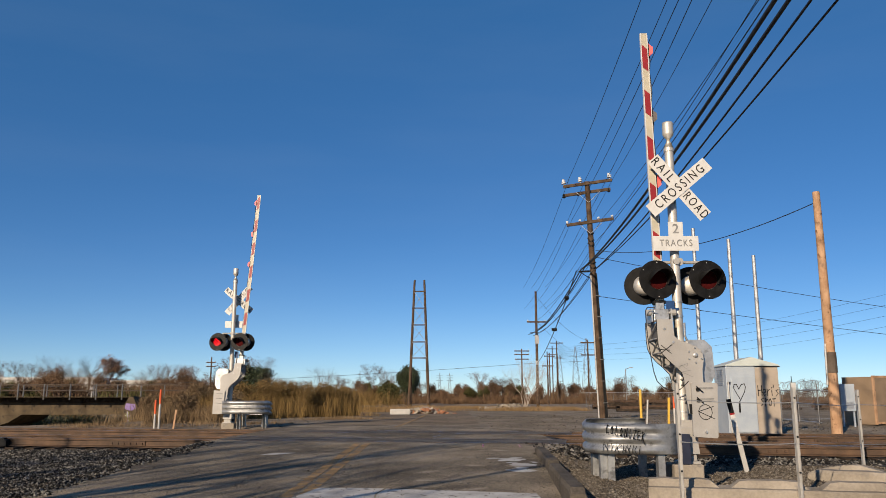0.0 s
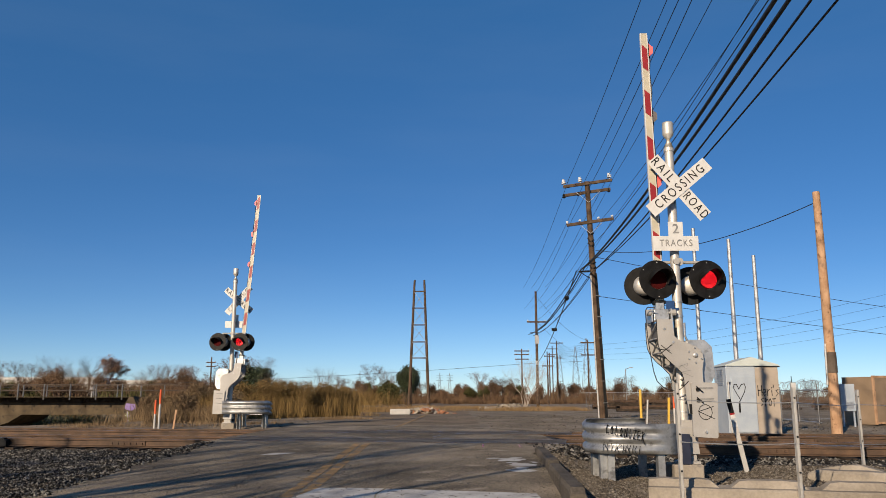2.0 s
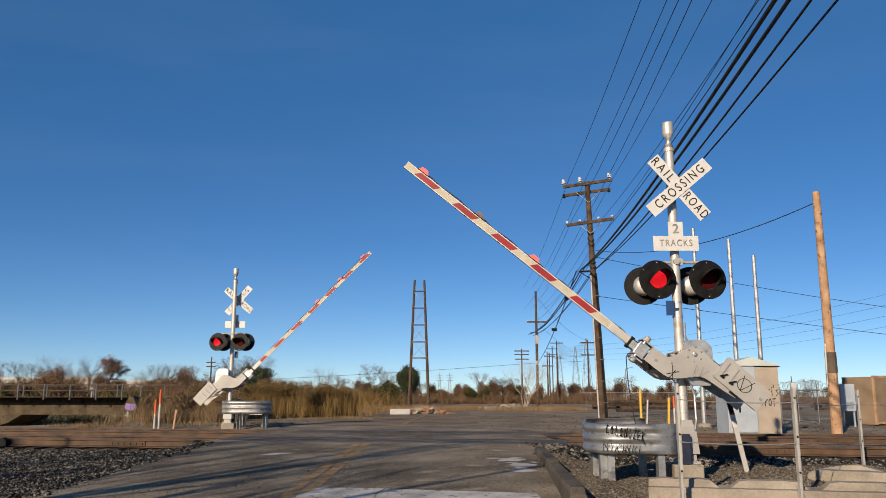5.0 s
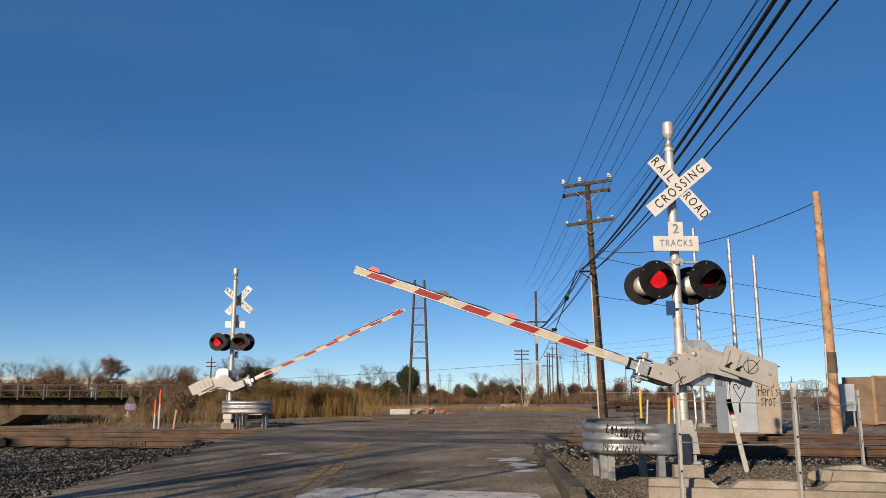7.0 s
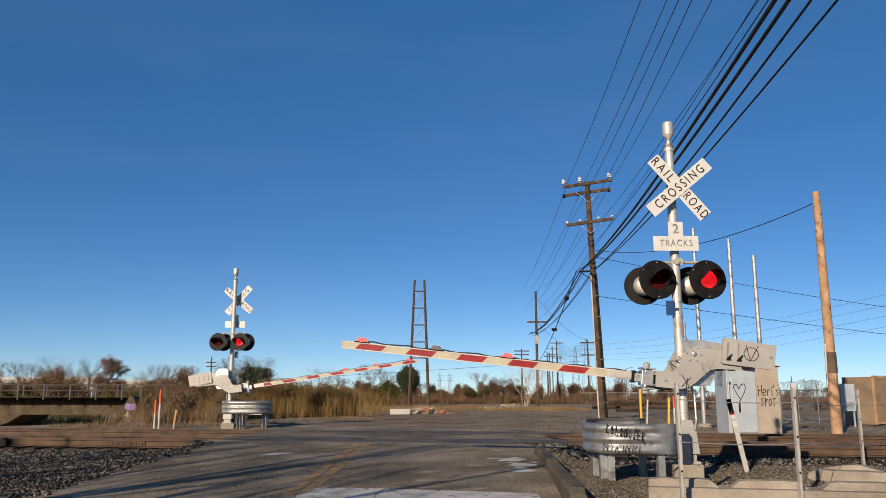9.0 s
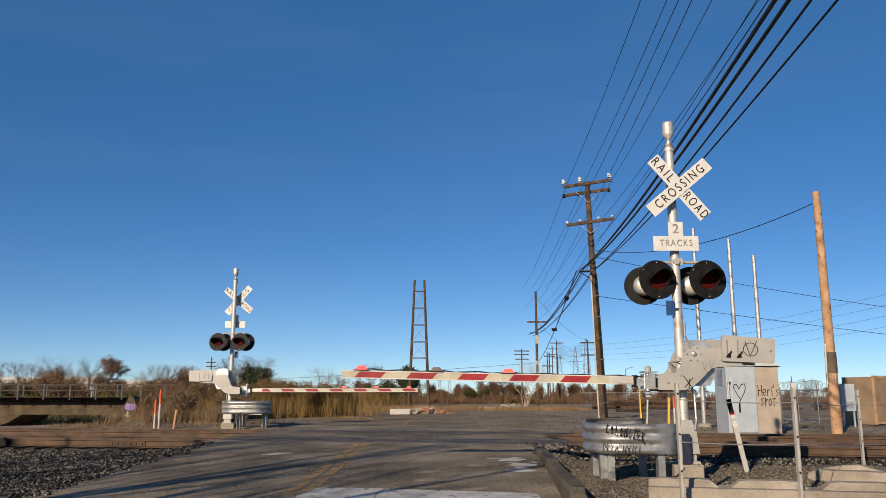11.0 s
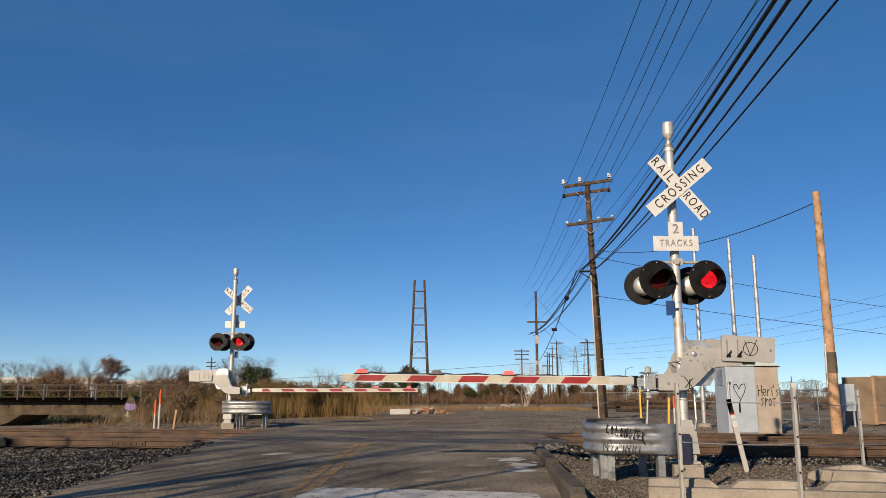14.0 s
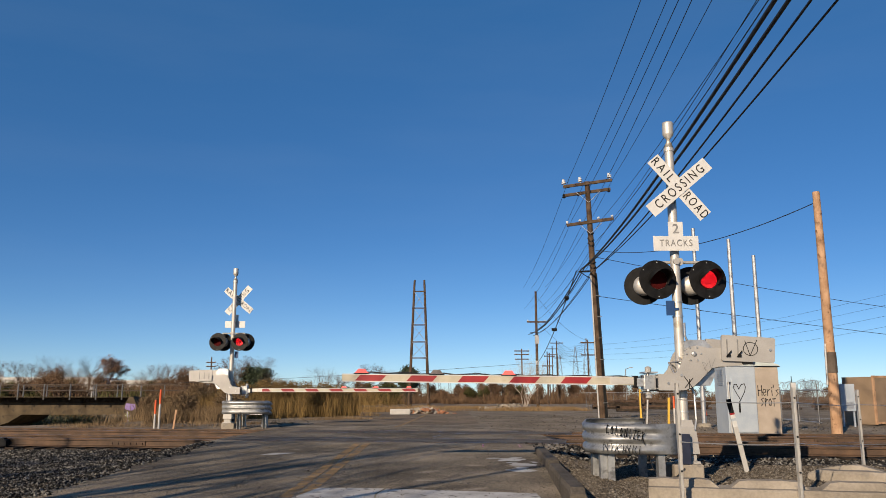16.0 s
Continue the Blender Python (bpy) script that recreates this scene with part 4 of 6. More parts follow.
# ---- kerbs and concrete ----
def kerb_piece(name, a, b, w, z0, h, label, notch=0.12, category="kerb", material="kerb"):
    """A concrete bar from a to b in plan, with bevelled ends and a worn top."""
    a, b = Vector((*a, z0)), Vector((*b, z0))
    u = (b - a).normalized()
    s = Vector((-u.y, u.x, 0))
    L = (b - a).length
    bm = bmesh.new()
    rings = []
    e = notch / L
    for k in (0, e, *[e + (1 - 2 * e) * i / 10 for i in range(1, 10)], 1 - e, 1):
        top = h * min(1, 0.72 + k / e * 0.28, 0.72 + (1 - k) / e * 0.28)
        top += 0.012 * noise.noise((k * 9, a.x, a.y))
        p = a + u * L * k
        rings.append([p + s * (-w / 2) + Vector((0, 0, -0.2)), p + s * (w / 2) + Vector((0, 0, -0.2)), p + s * (w * 0.46) + Vector((0, 0, top * 0.8)),
                      p + s * (w * 0.36) + Vector((0, 0, top)), p + s * (-w * 0.36) + Vector((0, 0, top)), p + s * (-w * 0.46) + Vector((0, 0, top * 0.8))])
    vs = loft(bm, rings)
    bm.faces.new(vs[0][::-1])
    bm.faces.new(vs[-1])
    bmesh.ops.recalc_face_normals(bm, faces=bm.faces[:])
    return tagged(part(name, bm, material), label, category)


kerb_piece("road_kerb", (1.42, 8.6), (1.62, 11.9), 0.2, 0.42, 0.24, "worn concrete kerb beside the road")
kerb_piece("road_kerb", (1.63, 11.95), (1.80, 15.2), 0.2, 0.5, 0.19, "worn concrete kerb beside the road")


def notched_barrier():
    """A long cast beam with raised blocks along it, each with sloping ends."""
    turn = math.degrees(math.atan2(9.4 - 10.3, 6.2 - 2.5))
    top = thing("concrete_barrier", pose(2.57, 10.28, 0.2, 0, 0, turn), "pale notched concrete barrier lying on gravel", "barrier")
    n = 40
    rings = []
    for i in range(n + 1):
        x = 4.6 * i / n
        j = 0.006 * noise.noise((x * 3, 0.3, 1)) + 0.004 * noise.noise((x * 11, 2, 1))
        rings.append([Vector(p) for p in ((x, -0.24, -0.3), (x, -0.225 + j, 0.29), (x, -0.205 + j, 0.315 + j), (x, 0.2, 0.32 + j), (x, 0.22, -0.3))])
    bm = bmesh.new()
    vs = loft(bm, rings)
    bm.faces.new(vs[0][::-1])
    bm.faces.new(vs[-1])
    bmesh.ops.recalc_face_normals(bm, faces=bm.faces[:])
    part("beam", bm, "concrete", top)
    for a, b in ((0.0, 0.84), (0.98, 1.86), (2.0, 2.88), (3.02, 3.9)):
        bm = bmesh.new()
        rings = []
        for x, h in ((a, 0.0), (a + (0.10 if a else 0.01), 0.075), *[(a + 0.1 + (b - a - 0.2) * q / 6, 0.085) for q in range(1, 6)], (b - 0.10, 0.078), (b, 0.0)):
            z = 0.318 + h + 0.008 * noise.noise((x * 7, a, 4))
            rings.append([Vector(p) for p in ((x, -0.09, 0.3), (x, -0.085 + h * 0.7, z), (x, 0.17 - h * 0.3, z + 0.004), (x, 0.18, 0.3))])
        vs = loft(bm, rings)
        bm.faces.new(vs[0][::-1])
        bm.faces.new(vs[-1])
        bmesh.ops.recalc_face_normals(bm, faces=bm.faces[:])
        part("block", bm, "concrete", top, "raised block with sloping ends")


notched_barrier()
kerb_piece("concrete_slab", (5.58, 12.45), (7.5, 11.0), 0.36, 0.32, 0.21, "broken concrete slab lying on gravel", 0.12, "slab", "concrete")
kerb_piece("concrete_slab", (5.95, 12.75), (6.6, 12.25), 0.28, 0.34, 0.24, "broken concrete slab lying on gravel", 0.3, "slab", "concrete")


# ---- guard around each signal ----
def guard(m, label, end=0.4):
    top = thing("crash_guard", m, label, "guardrail", "guards round the signals")
    prof = [(o, 0.86 * z) for o, z in ((0.0, 0.0), (0.02, 0.015), (0.045, 0.05), (0.045, 0.1), (0.0, 0.15), (0.0, 0.185), (0.045, 0.225), (0.045, 0.285), (0.0, 0.325), (0.0, 0.36), (0.045, 0.40), (0.045, 0.46), (0.02, 0.495), (0.0, 0.51))]
    plan = [(0.56, -0.50), (0.47, -0.52), (0.38, -0.535), (0.30, -0.545), (0.24, -0.55), (0.18, -0.55), (0.1, -0.55), (0.0, -0.55)]
    plan += [(-0.12 - 0.52 * math.sin(a), -0.55 * math.cos(a)) for a in [math.pi * i / 14 for i in range(1, 14)]]
    plan += [(0.0, 0.55), (0.5 * end, 0.55), (end, 0.55)]
    rings = []
    for i, (x, y) in enumerate(plan):
        a, b = plan[max(0, i - 1)], plan[min(len(plan) - 1, i + 1)]
        d = Vector((b[0] - a[0], b[1] - a[1])).normalized()
        n = Vector((-d.y, d.x)) * -1
        n = -n if n.dot(Vector((x, y))) < 0 else n
        dent = 0.012 * noise.noise((x * 3, y * 3, 1))
        flat = min(1, max(0, (x - 0.18) / 0.16)) if y < 0 else 0
        rise = 0.05 if y > 0.2 else 0.05 * max(0, y) / 0.2
        rings.append([Vector((x + n.x * (o * 1.3 * (1 - flat) + 0.03 * flat + dent), y + n.y * (o * 1.3 * (1 - flat) + 0.03 * flat + dent), 0.43 + z + rise)) for o, z in prof])
    bm = bmesh.new()
    loft(bm, rings, close=False)
    bmesh.ops.recalc_face_normals(bm, faces=bm.faces[:])
    bmesh.ops.solidify(bm, geom=bm.faces[:], thickness=0.006)
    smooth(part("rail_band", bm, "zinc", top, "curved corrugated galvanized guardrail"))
    for x, y in ((0.34, -0.45), (-0.46, -0.24), (-0.36, -0.30), (-0.50, 0.15), (0.3, 0.46)):
        bm = bmesh.new()
        box(bm, (x - 0.05, y - 0.07, -0.3), (x - 0.042, y + 0.07, 0.8))
        box(bm, (x - 0.05, y - 0.075, -0.3), (x + 0.05, y - 0.067, 0.8))
        box(bm, (x + 0.042, y - 0.07, -0.3), (x + 0.05, y + 0.07, 0.8))
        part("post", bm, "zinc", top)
    bm = bmesh.new()
    for z in (0.45, 0.6, 0.77):
        for x in (0.16, 0.24):
            lathe(bm, [(0.014, 0), (0.01, 0.012)], Matrix.Translation((x, -0.575, z + 0.02)) @ pose(0, 0, 0, 90, 0, 0), 8)
    part("bolts", bm, "black", top)
    return top


g = guard(pose(2.83, 12.35, 0.35), "dented galvanized guardrail curved round the signal")
scr = bmesh.new()


def wall_off(x):
    """How far the front of the guard stands out at x."""
    return -(0.55 * math.sqrt(max(0, 1 - (max(0, -0.12 - x) / 0.52) ** 2)) + 0.072)


x = -0.46
for k, ch in enumerate("COLONIZER"):
    for line in GLYPHS[ch]:
        stroke(scr, [(x + a * 0.055 + b * 0.012, 0.725 - 0.012 * k + b * 0.13) for a, b in line], wall_off(x + 0.06), 0.013)
    x += 0.062
rnd = random.Random(9)
x = -0.50
while x < 0.02:
    lean, bow, z, h = rnd.uniform(0.01, 0.03), rnd.choice((-0.02, 0, 0.02)), 0.60 - 0.1 * (x + 0.5), 0.11
    stroke(scr, [(x + lean, z), (x + bow, z - h * 0.5), (x, z - h)], wall_off(x + 0.05), 0.009)
    if rnd.random() < 0.6:
        stroke(scr, [(x + lean, z - rnd.uniform(0, h)), (x + 0.045, z - rnd.uniform(0, h))], wall_off(x + 0.05), 0.009)
    x += 0.05
tagged(part("scrawl", scr, "ink", g, "black painted scrawl on the rail"), kind="stuff")
guard(pose(-6.55, 27.6, 0.56, 0, 0, 180), "galvanized guardrail curved round the far signal", 0.85)


# ---- fence posts, cables and markers ----
def fence_post(x, y, z, h, label):
    top = thing("fence_post", pose(x, y, z, 0, 0, 0), label, "fence post", "cable fence posts")
    bm = bmesh.new()
    prism(bm, [(-0.018, -0.3), (0.018, -0.3), (0.018, h), (-0.018, h)], -0.02, -0.014)
    for s in (-1, 1):
        box(bm, (s * 0.018 - 0.003, -0.02, -0.3), (s * 0.018 + 0.003, 0.03, h))
    part("post_shaft", bm, "alu", top)
    bm = bmesh.new()
    for zz in (h * 0.35, h * 0.62, h - 0.12):
        tube(bm, (0, -0.03, zz), (0, 0.03, zz), 0.012, seg=8)
    part("clips", bm, "black", top)


fence_post(2.80, 9.62, 0.2, 1.56, "thin galvanized fence post with cables")
fence_post(4.19, 9.62, 0.2, 1.51, "thin galvanized fence post with cables")
fence_post(7.16, 13.9, 0.4, 1.325, "thin galvanized fence post with cables")
for zs in ((1.57, 1.535, 1.47), (1.08, 1.06, 0.8)):
    pts = [(2.80, 9.6, zs[0]), (4.19, 9.6, zs[1]), (7.16, 13.9, zs[2]), (12, 17, zs[2] - 0.05)]
    bm = bmesh.new()
    for a, b in zip(pts, pts[1:]):
        path_tube(bm, sag(a, b, 0.02, 6), 0.006, 5)
    tagged(part("fence_cable", bm, "galv"), "thin grey steel fence cable", "cable", "fence cables")


def marker(x, y, h, r, colours, label, lean=(0, 0), flat=False):
    """A thin upright marker, painted in bands from the ground up: (share of height, material)."""
    top = thing("marker_post", pose(x, y, ground_z(x, y), lean[0], lean[1], 0), label, "marker post", "marker posts")
    z = -0.15
    for k, mt in colours:
        bm = bmesh.new()
        z1 = h * k
        if flat:
            box(bm, (-r, -0.012, z), (r, 0.012, z1))
        else:
            tube(bm, (0, 0, z), (0, 0, z1), r, seg=10)
        part("band", bm, mt, top)
        z = z1
    return top


marker(4.96, 13.35, 1.2, 0.038, ((0.62, "white"), (0.70, "signwhite"), (0.735, "cab"), (0.785, "signwhite"), (0.81, "red"), (1.0, "black")), "leaning white delineator post with black top", (3, -12.2), True)
marker(-9.73, 27.3, 1.02, 0.035, ((0.55, "white"), (1.0, "orange")), "white and orange marker post")
marker(-9.23, 26.3, 1.42, 0.035, ((0.68, "white"), (1.0, "orange")), "white and orange marker post")
marker(-9.0, 27.0, 0.75, 0.03, ((1.0, "newwood"),), "bare pale wooden survey stake", (0, 6), True)
marker(6.87, 28.0, 1.3, 0.045, ((1.0, "yellow"),), "yellow gas line marker post")
marker(7.05, 28.0, 0.95, 0.03, ((1.0, "white"),), "thin white marker post", (0, 4))
marker(7.86, 28.2, 1.0, 0.04, ((1.0, "yellow"),), "yellow marker stake behind tracks", (0, 3), True)
marker(8.08, 28.2, 1.05, 0.035, ((0.6, "white"), (1.0, "orange")), "white and orange marker post")


# ---- slim steel poles behind the cabinet ----
for x, y, h in ((9.04, 28, 7.05), (9.56, 26, 6.25), (10.36, 26, 5.7)):
    top = thing("steel_pole", pose(x, y, 0.55), "slim galvanized steel pole", "pole", "steel poles by the cabinet")
    bm = bmesh.new()
    tube(bm, (0, 0, -0.3), (0, 0, h), 0.085, 0.06, 14)
    part("shaft", bm, "galv", top)
    bm = bmesh.new()
    lathe(bm, [(0.25, -0.2), (0.25, 0.12), (0.2, 0.16)], seg=14)
    part("footing", bm, "concrete", top)


# ---- wooden-clad enclosure and grey box ----
def enclosure():
    top = thing("plywood_enclosure", pose(15.87, 29.6, 0.60, 0, 0, 25), "brown plywood enclosure with pale battens", "enclosure")
    for i in range(4):
        bm = bmesh.new()
        box(bm, (0.03 + 1.22 * i, 0, 0.05), (1.2 + 1.22 * i, 0.02, 1.72))
        part("panel", bm, "brown", top)
    bm = bmesh.new()
    for i in range(5):
        box(bm, (-0.03 + 1.22 * i, -0.03, 0), (0.05 + 1.22 * i, 0.04, 1.76))
    for z in (0.02, 1.7):
        box(bm, (-0.04, -0.025, z), (5.0, 0.035, z + 0.08))
    part("battens", bm, "newwood", top)
    bm = bmesh.new()
    box(bm, (-0.02, 0.04, 0), (0.02, 1.3, 1.74))
    box(bm, (0, 0.04, 1.70), (5, 1.3, 1.74))
    box(bm, (0, 1.26, 0), (5, 1.3, 1.70))
    part("shell", bm, "brown", top)
    top = thing("meter_box", pose(14.15, 28.6, 0.56), "grey steel electrical box on a frame", "electrical box")
    bm = bmesh.new()
    box(bm, (0, 0, 0.55), (0.5, 0.4, 1.5), bevel=0.01)
    box(bm, (0.03, 0.05, 0.0), (0.08, 0.1, 0.55))
    box(bm, (0.42, 0.05, 0.0), (0.47, 0.1, 0.55))
    part("body", bm, "cab", top)
    bm = bmesh.new()
    box(bm, (0.04, -0.015, 0.6), (0.46, 0.0, 1.45), bevel=0.004)
    part("door", bm, "cab", top, "pale grey box door")
    bm = bmesh.new()
    box(bm, (0.16, -0.022, 0.64), (0.42, -0.015, 0.86), bevel=0.003)
    part("cover", bm, "galv", top, "grey cover on the box door")
    # added dark box in place of the meter box's dark left side
    bm = bmesh.new()
    box(bm, (-0.16, 0.1, 0.0), (-0.02, 0.3, 1.48), bevel=0.01)
    part("box_dark_side", bm, "greywood", top, "dark box standing for the meter box's dark side")


enclosure()


# ---- chain-link fence to the side ----
def chain_fence(name, a, b, h, step, pitch, label, arms=True):
    a, b = Vector(a), Vector(b)
    L = (b - a).length
    u = (b - a) / L
    top = thing(name, Matrix.Translation((0, 0, 0)), label, "fence")
    n = int(L / step)
    for i in range(n + 1):
        p = a + u * step * i
        z = ground_z(p.x, p.y)
        bm = bmesh.new()
        tube(bm, (p.x, p.y, z - 0.3), (p.x, p.y, z + h), 0.028, seg=6)
        if arms:
            tube(bm, (p.x, p.y, z + h), (p.x, p.y, z + h + 0.22), 0.016, seg=5)
        part("post", bm, "fencewire", top)
    bm = bmesh.new()
    z = 0.58
    for zz in (z + 0.05, z + h):
        tube(bm, a + Vector((0, 0, zz)), b + Vector((0, 0, zz)), 0.02, seg=5)
    if arms:
        coil = bmesh.new()
        turns = L / 0.42
        side = Vector((-u.y, u.x, 0))
        pts = []
        for i in range(int(turns * 14)):
            s = 6.283 * i / 14
            wob = 1 + 0.12 * math.sin(i * 0.31)
            pts.append(a + u * (L * i / (turns * 14)) + side * (0.2 * wob * math.cos(s)) + Vector((0, 0, z + h + 0.17 + 0.19 * wob * math.sin(s))) + u * (0.12 * math.sin(s + 1)))
        path_tube(coil, pts, 0.008, 4)
        part("razor_coil", coil, "galv", top, "bright coil of razor wire along the top")
    part("rails", bm, "galv", top)
    vs, fs = [], []
    w = 0.004
    k = -h
    while k < L:
        for s in (1, -1):
            k0, k1 = max(0, k), min(L, k + h)
            z0, z1 = (k0 - k), (k1 - k)
            if s < 0:
                z0, z1 = h - z0, h - z1
            p, q = a + u * k0 + Vector((0, 0, z + z0)), a + u * k1 + Vector((0, 0, z + z1))
            m = len(vs)
            vs += [p - Vector((0, 0, w)), p + Vector((0, 0, w)), q + Vector((0, 0, w)), q - Vector((0, 0, w))]
            fs.append((m, m + 1, m + 2, m + 3))
        k += pitch
    me = bpy.data.meshes.new("wire_mesh")
    me.from_pydata(vs, [], fs)
    me.materials.append(M["fencewire"])
    ob = new("wire_mesh", me)
    ob.parent = top
    ob["kind"] = "stuff"


chain_fence("chain_link_fence", (15.1, 36.1, 0), (31, 38.5, 0), 1.3, 2.6, 0.11, "grey chain-link fence with coiled razor wire")
chain_fence("chain_link_fence", (15.1, 36.0, 0), (14.6, 31.2, 0), 1.3, 2.3, 0.11, "grey chain-link fence with coiled razor wire")
chain_fence("chain_link_fence", (16, 90, 0), (62, 84, 0), 1.5, 3.0, 0.2, "distant grey chain-link fence along a yard", False)


# ---- distant poles ----
def small_pole(x, y, h, arms, label, r=0.13, material="wood"):
    top = thing("utility_pole", pose(x, y, 0.6), label, "utility pole", "distant poles")
    pole_mesh(h, r, r * 0.7, material, top)
    for z, half in arms:
        crossarm(top, z, half, -0.12, 0, pins=(-half * 0.9, half * 0.9), pot=False)
    return top


p2 = small_pole(9.55, 81, 11.7, ((8.55, 0.95),), "brown wooden pole with one crossarm", 0.16)
bm = bmesh.new()
box(bm, (-0.2, -0.3, 6.3), (0.2, -0.1, 7.2), bevel=0.03)
box(bm, (-0.15, -0.3, 4.2), (0.15, -0.1, 4.6))
part("pole_box", bm, "white", p2, "pale equipment box on the pole")
for x, y, h, arms in ((11.65, 118, 8.0, ((7.7, 1.1), (7.2, 1.1), (6.5, 1.0))), (14.4, 110, 6.0, ((5.2, 0.8),)), (19.6, 150, 9.4, ()), (21.4, 150, 11.4, ((11.0, 1.2),)), (20.0, 110, 8.8, ((8.4, 1.0), (6.7, 1.0))),
                      (18.0, 135, 8.4, ((7.8, 0.9),)), (24.0, 175, 12, ((11.4, 1.2), (10.2, 1.2))), (28.0, 195, 11, ((10.6, 1.2),)), (-34.8, 120, 6.9, ((6.1, 0.7), (5.5, 0.7))), (-3.6, 90, 4.1, ())):
    small_pole(x, y, h, arms, "distant wooden utility pole with crossarms" if arms else "distant bare wooden pole")


def frame_tower():
    top = thing("pole_tower", pose(-2.25, 75, 0.3), "tall two-legged wooden tower with braces", "tower")
    for s in (-1, 1):
        bm = bmesh.new()
        tube(bm, (s * 0.95, 0, -0.4), (s * 0.46, 0, 12.3), 0.15, 0.1, 8)
        part("leg", bm, "wood", top)
    for z in (11.2, 9.6, 8.0, 6.4, 4.9):
        w = 0.95 - 0.49 * z / 12.3
        bm = bmesh.new()
        box(bm, (-w - 0.12, -0.2, z - 0.05), (w + 0.12, -0.12, z + 0.05))
        part("cross_beam", bm, "wood", top)
    bm = bmesh.new()
    zs = (11.2, 9.6, 8.0, 6.4, 4.9)
    for z0, z1 in zip(zs, zs[1:]):
        w0, w1 = 0.95 - 0.49 * z0 / 12.3, 0.95 - 0.49 * z1 / 12.3
        tube(bm, (-w0, -0.16, z0), (w1, -0.16, z1), 0.02, seg=5)
        tube(bm, (w0, -0.17, z0), (-w1, -0.17, z1), 0.02, seg=5)
    part("wire_braces", bm, "galv", top)


frame_tower()


def lattice_tower(x, y, h):
    top = thing("lattice_tower", pose(x, y, 0.6), "distant grey steel lattice pylon", "pylon", "pylons")
    bm = bmesh.new()
    w = h * 0.09
    for s in (-1, 1):
        for q in (-1, 1):
            tube(bm, (s * w, q * w, 0), (s * w * 0.12, q * w * 0.12, h), 0.12, 0.08, 5)
    for i in range(7):
        z0, z1 = h * i / 7, h * (i + 1) / 7
        a, b = w * (1 - 0.88 * i / 7), w * (1 - 0.88 * (i + 1) / 7)
        tube(bm, (-a, -a, z0), (b, -b, z1), 0.06, seg=4)
        tube(bm, (a, -a, z0), (-b, -b, z1), 0.06, seg=4)
    for z in (0.72, 0.82, 0.92):
        tube(bm, (-h * 0.13, 0, h * z), (h * 0.13, 0, h * z), 0.09, seg=4)
    part("lattice", bm, "fencewire", top)


for x, y, h in ((72, 400, 30), (78, 470, 30), (-2, 480, 15), (4, 480, 15), (82, 560, 30), (-52, 500, 16)):
    lattice_tower(x, y, h)

# thin lines crossing the sky
wire((11.5, 23.55, 7.5), (7.5, 39.4, 8.95), 0.7, 0.014, "thin black service wire to pole")
wire((7.5, 39.4, 6.6), (60, 52, 2.6), 0.4, 0.014, "thin black service wire to yard")
wire((7.5, 39.4, 8.6), (70, 60, 6.2), 1.5, 0.014, "thin black service wire to yard")
wire((9.55, 81, 5.0), (-90, 96, 3.0), 1.2, 0.018, "thin black wire over the field")
wire((9.55, 81, 11.9), (20, 110, 9.3), 0.8, 0.014, "thin black wire between poles")
wire((9.55, 81, 9.3), (20, 110, 7.3), 0.8, 0.014, "thin black wire between poles")
for i in range(5):
    wire((21.4, 150, 11.8 - i * 0.5), (72 + i, 400, 24 - i * 2), 3, 0.03, "thin wire to far pylons")
    wire((20, 110, 9.2 - 0.3 * i), (21.4, 150, 11.6 - i * 0.4), 0.8, 0.014, "thin black wire between poles")
for i in range(4):
    wire((140, 210, 34 - 3.2 * i), (66 + 2 * i, 400, 27 - 2.2 * i), 4, 0.035, "thin wire to far pylons")
slack = wire((6.72, 39.4, 7.85), (9.5, 81, 4.9), 0.6, 0.03, "thick slack cable with a splice")
bm = bmesh.new()
lathe(bm, [(0.03, -0.2), (0.12, -0.12), (0.13, 0.1), (0.03, 0.2)], Matrix.Translation((7.08, 45.0, 7.15)) @ pose(0, 0, 0, 82, 0, 0), 12)
part("splice", bm, "black", slack, "black cable splice")
bm = bmesh.new()
box(bm, (7.55, 54.9, 6.1), (7.9, 55.05, 6.3))
part("splice", bm, "black", slack, "black cable splice")


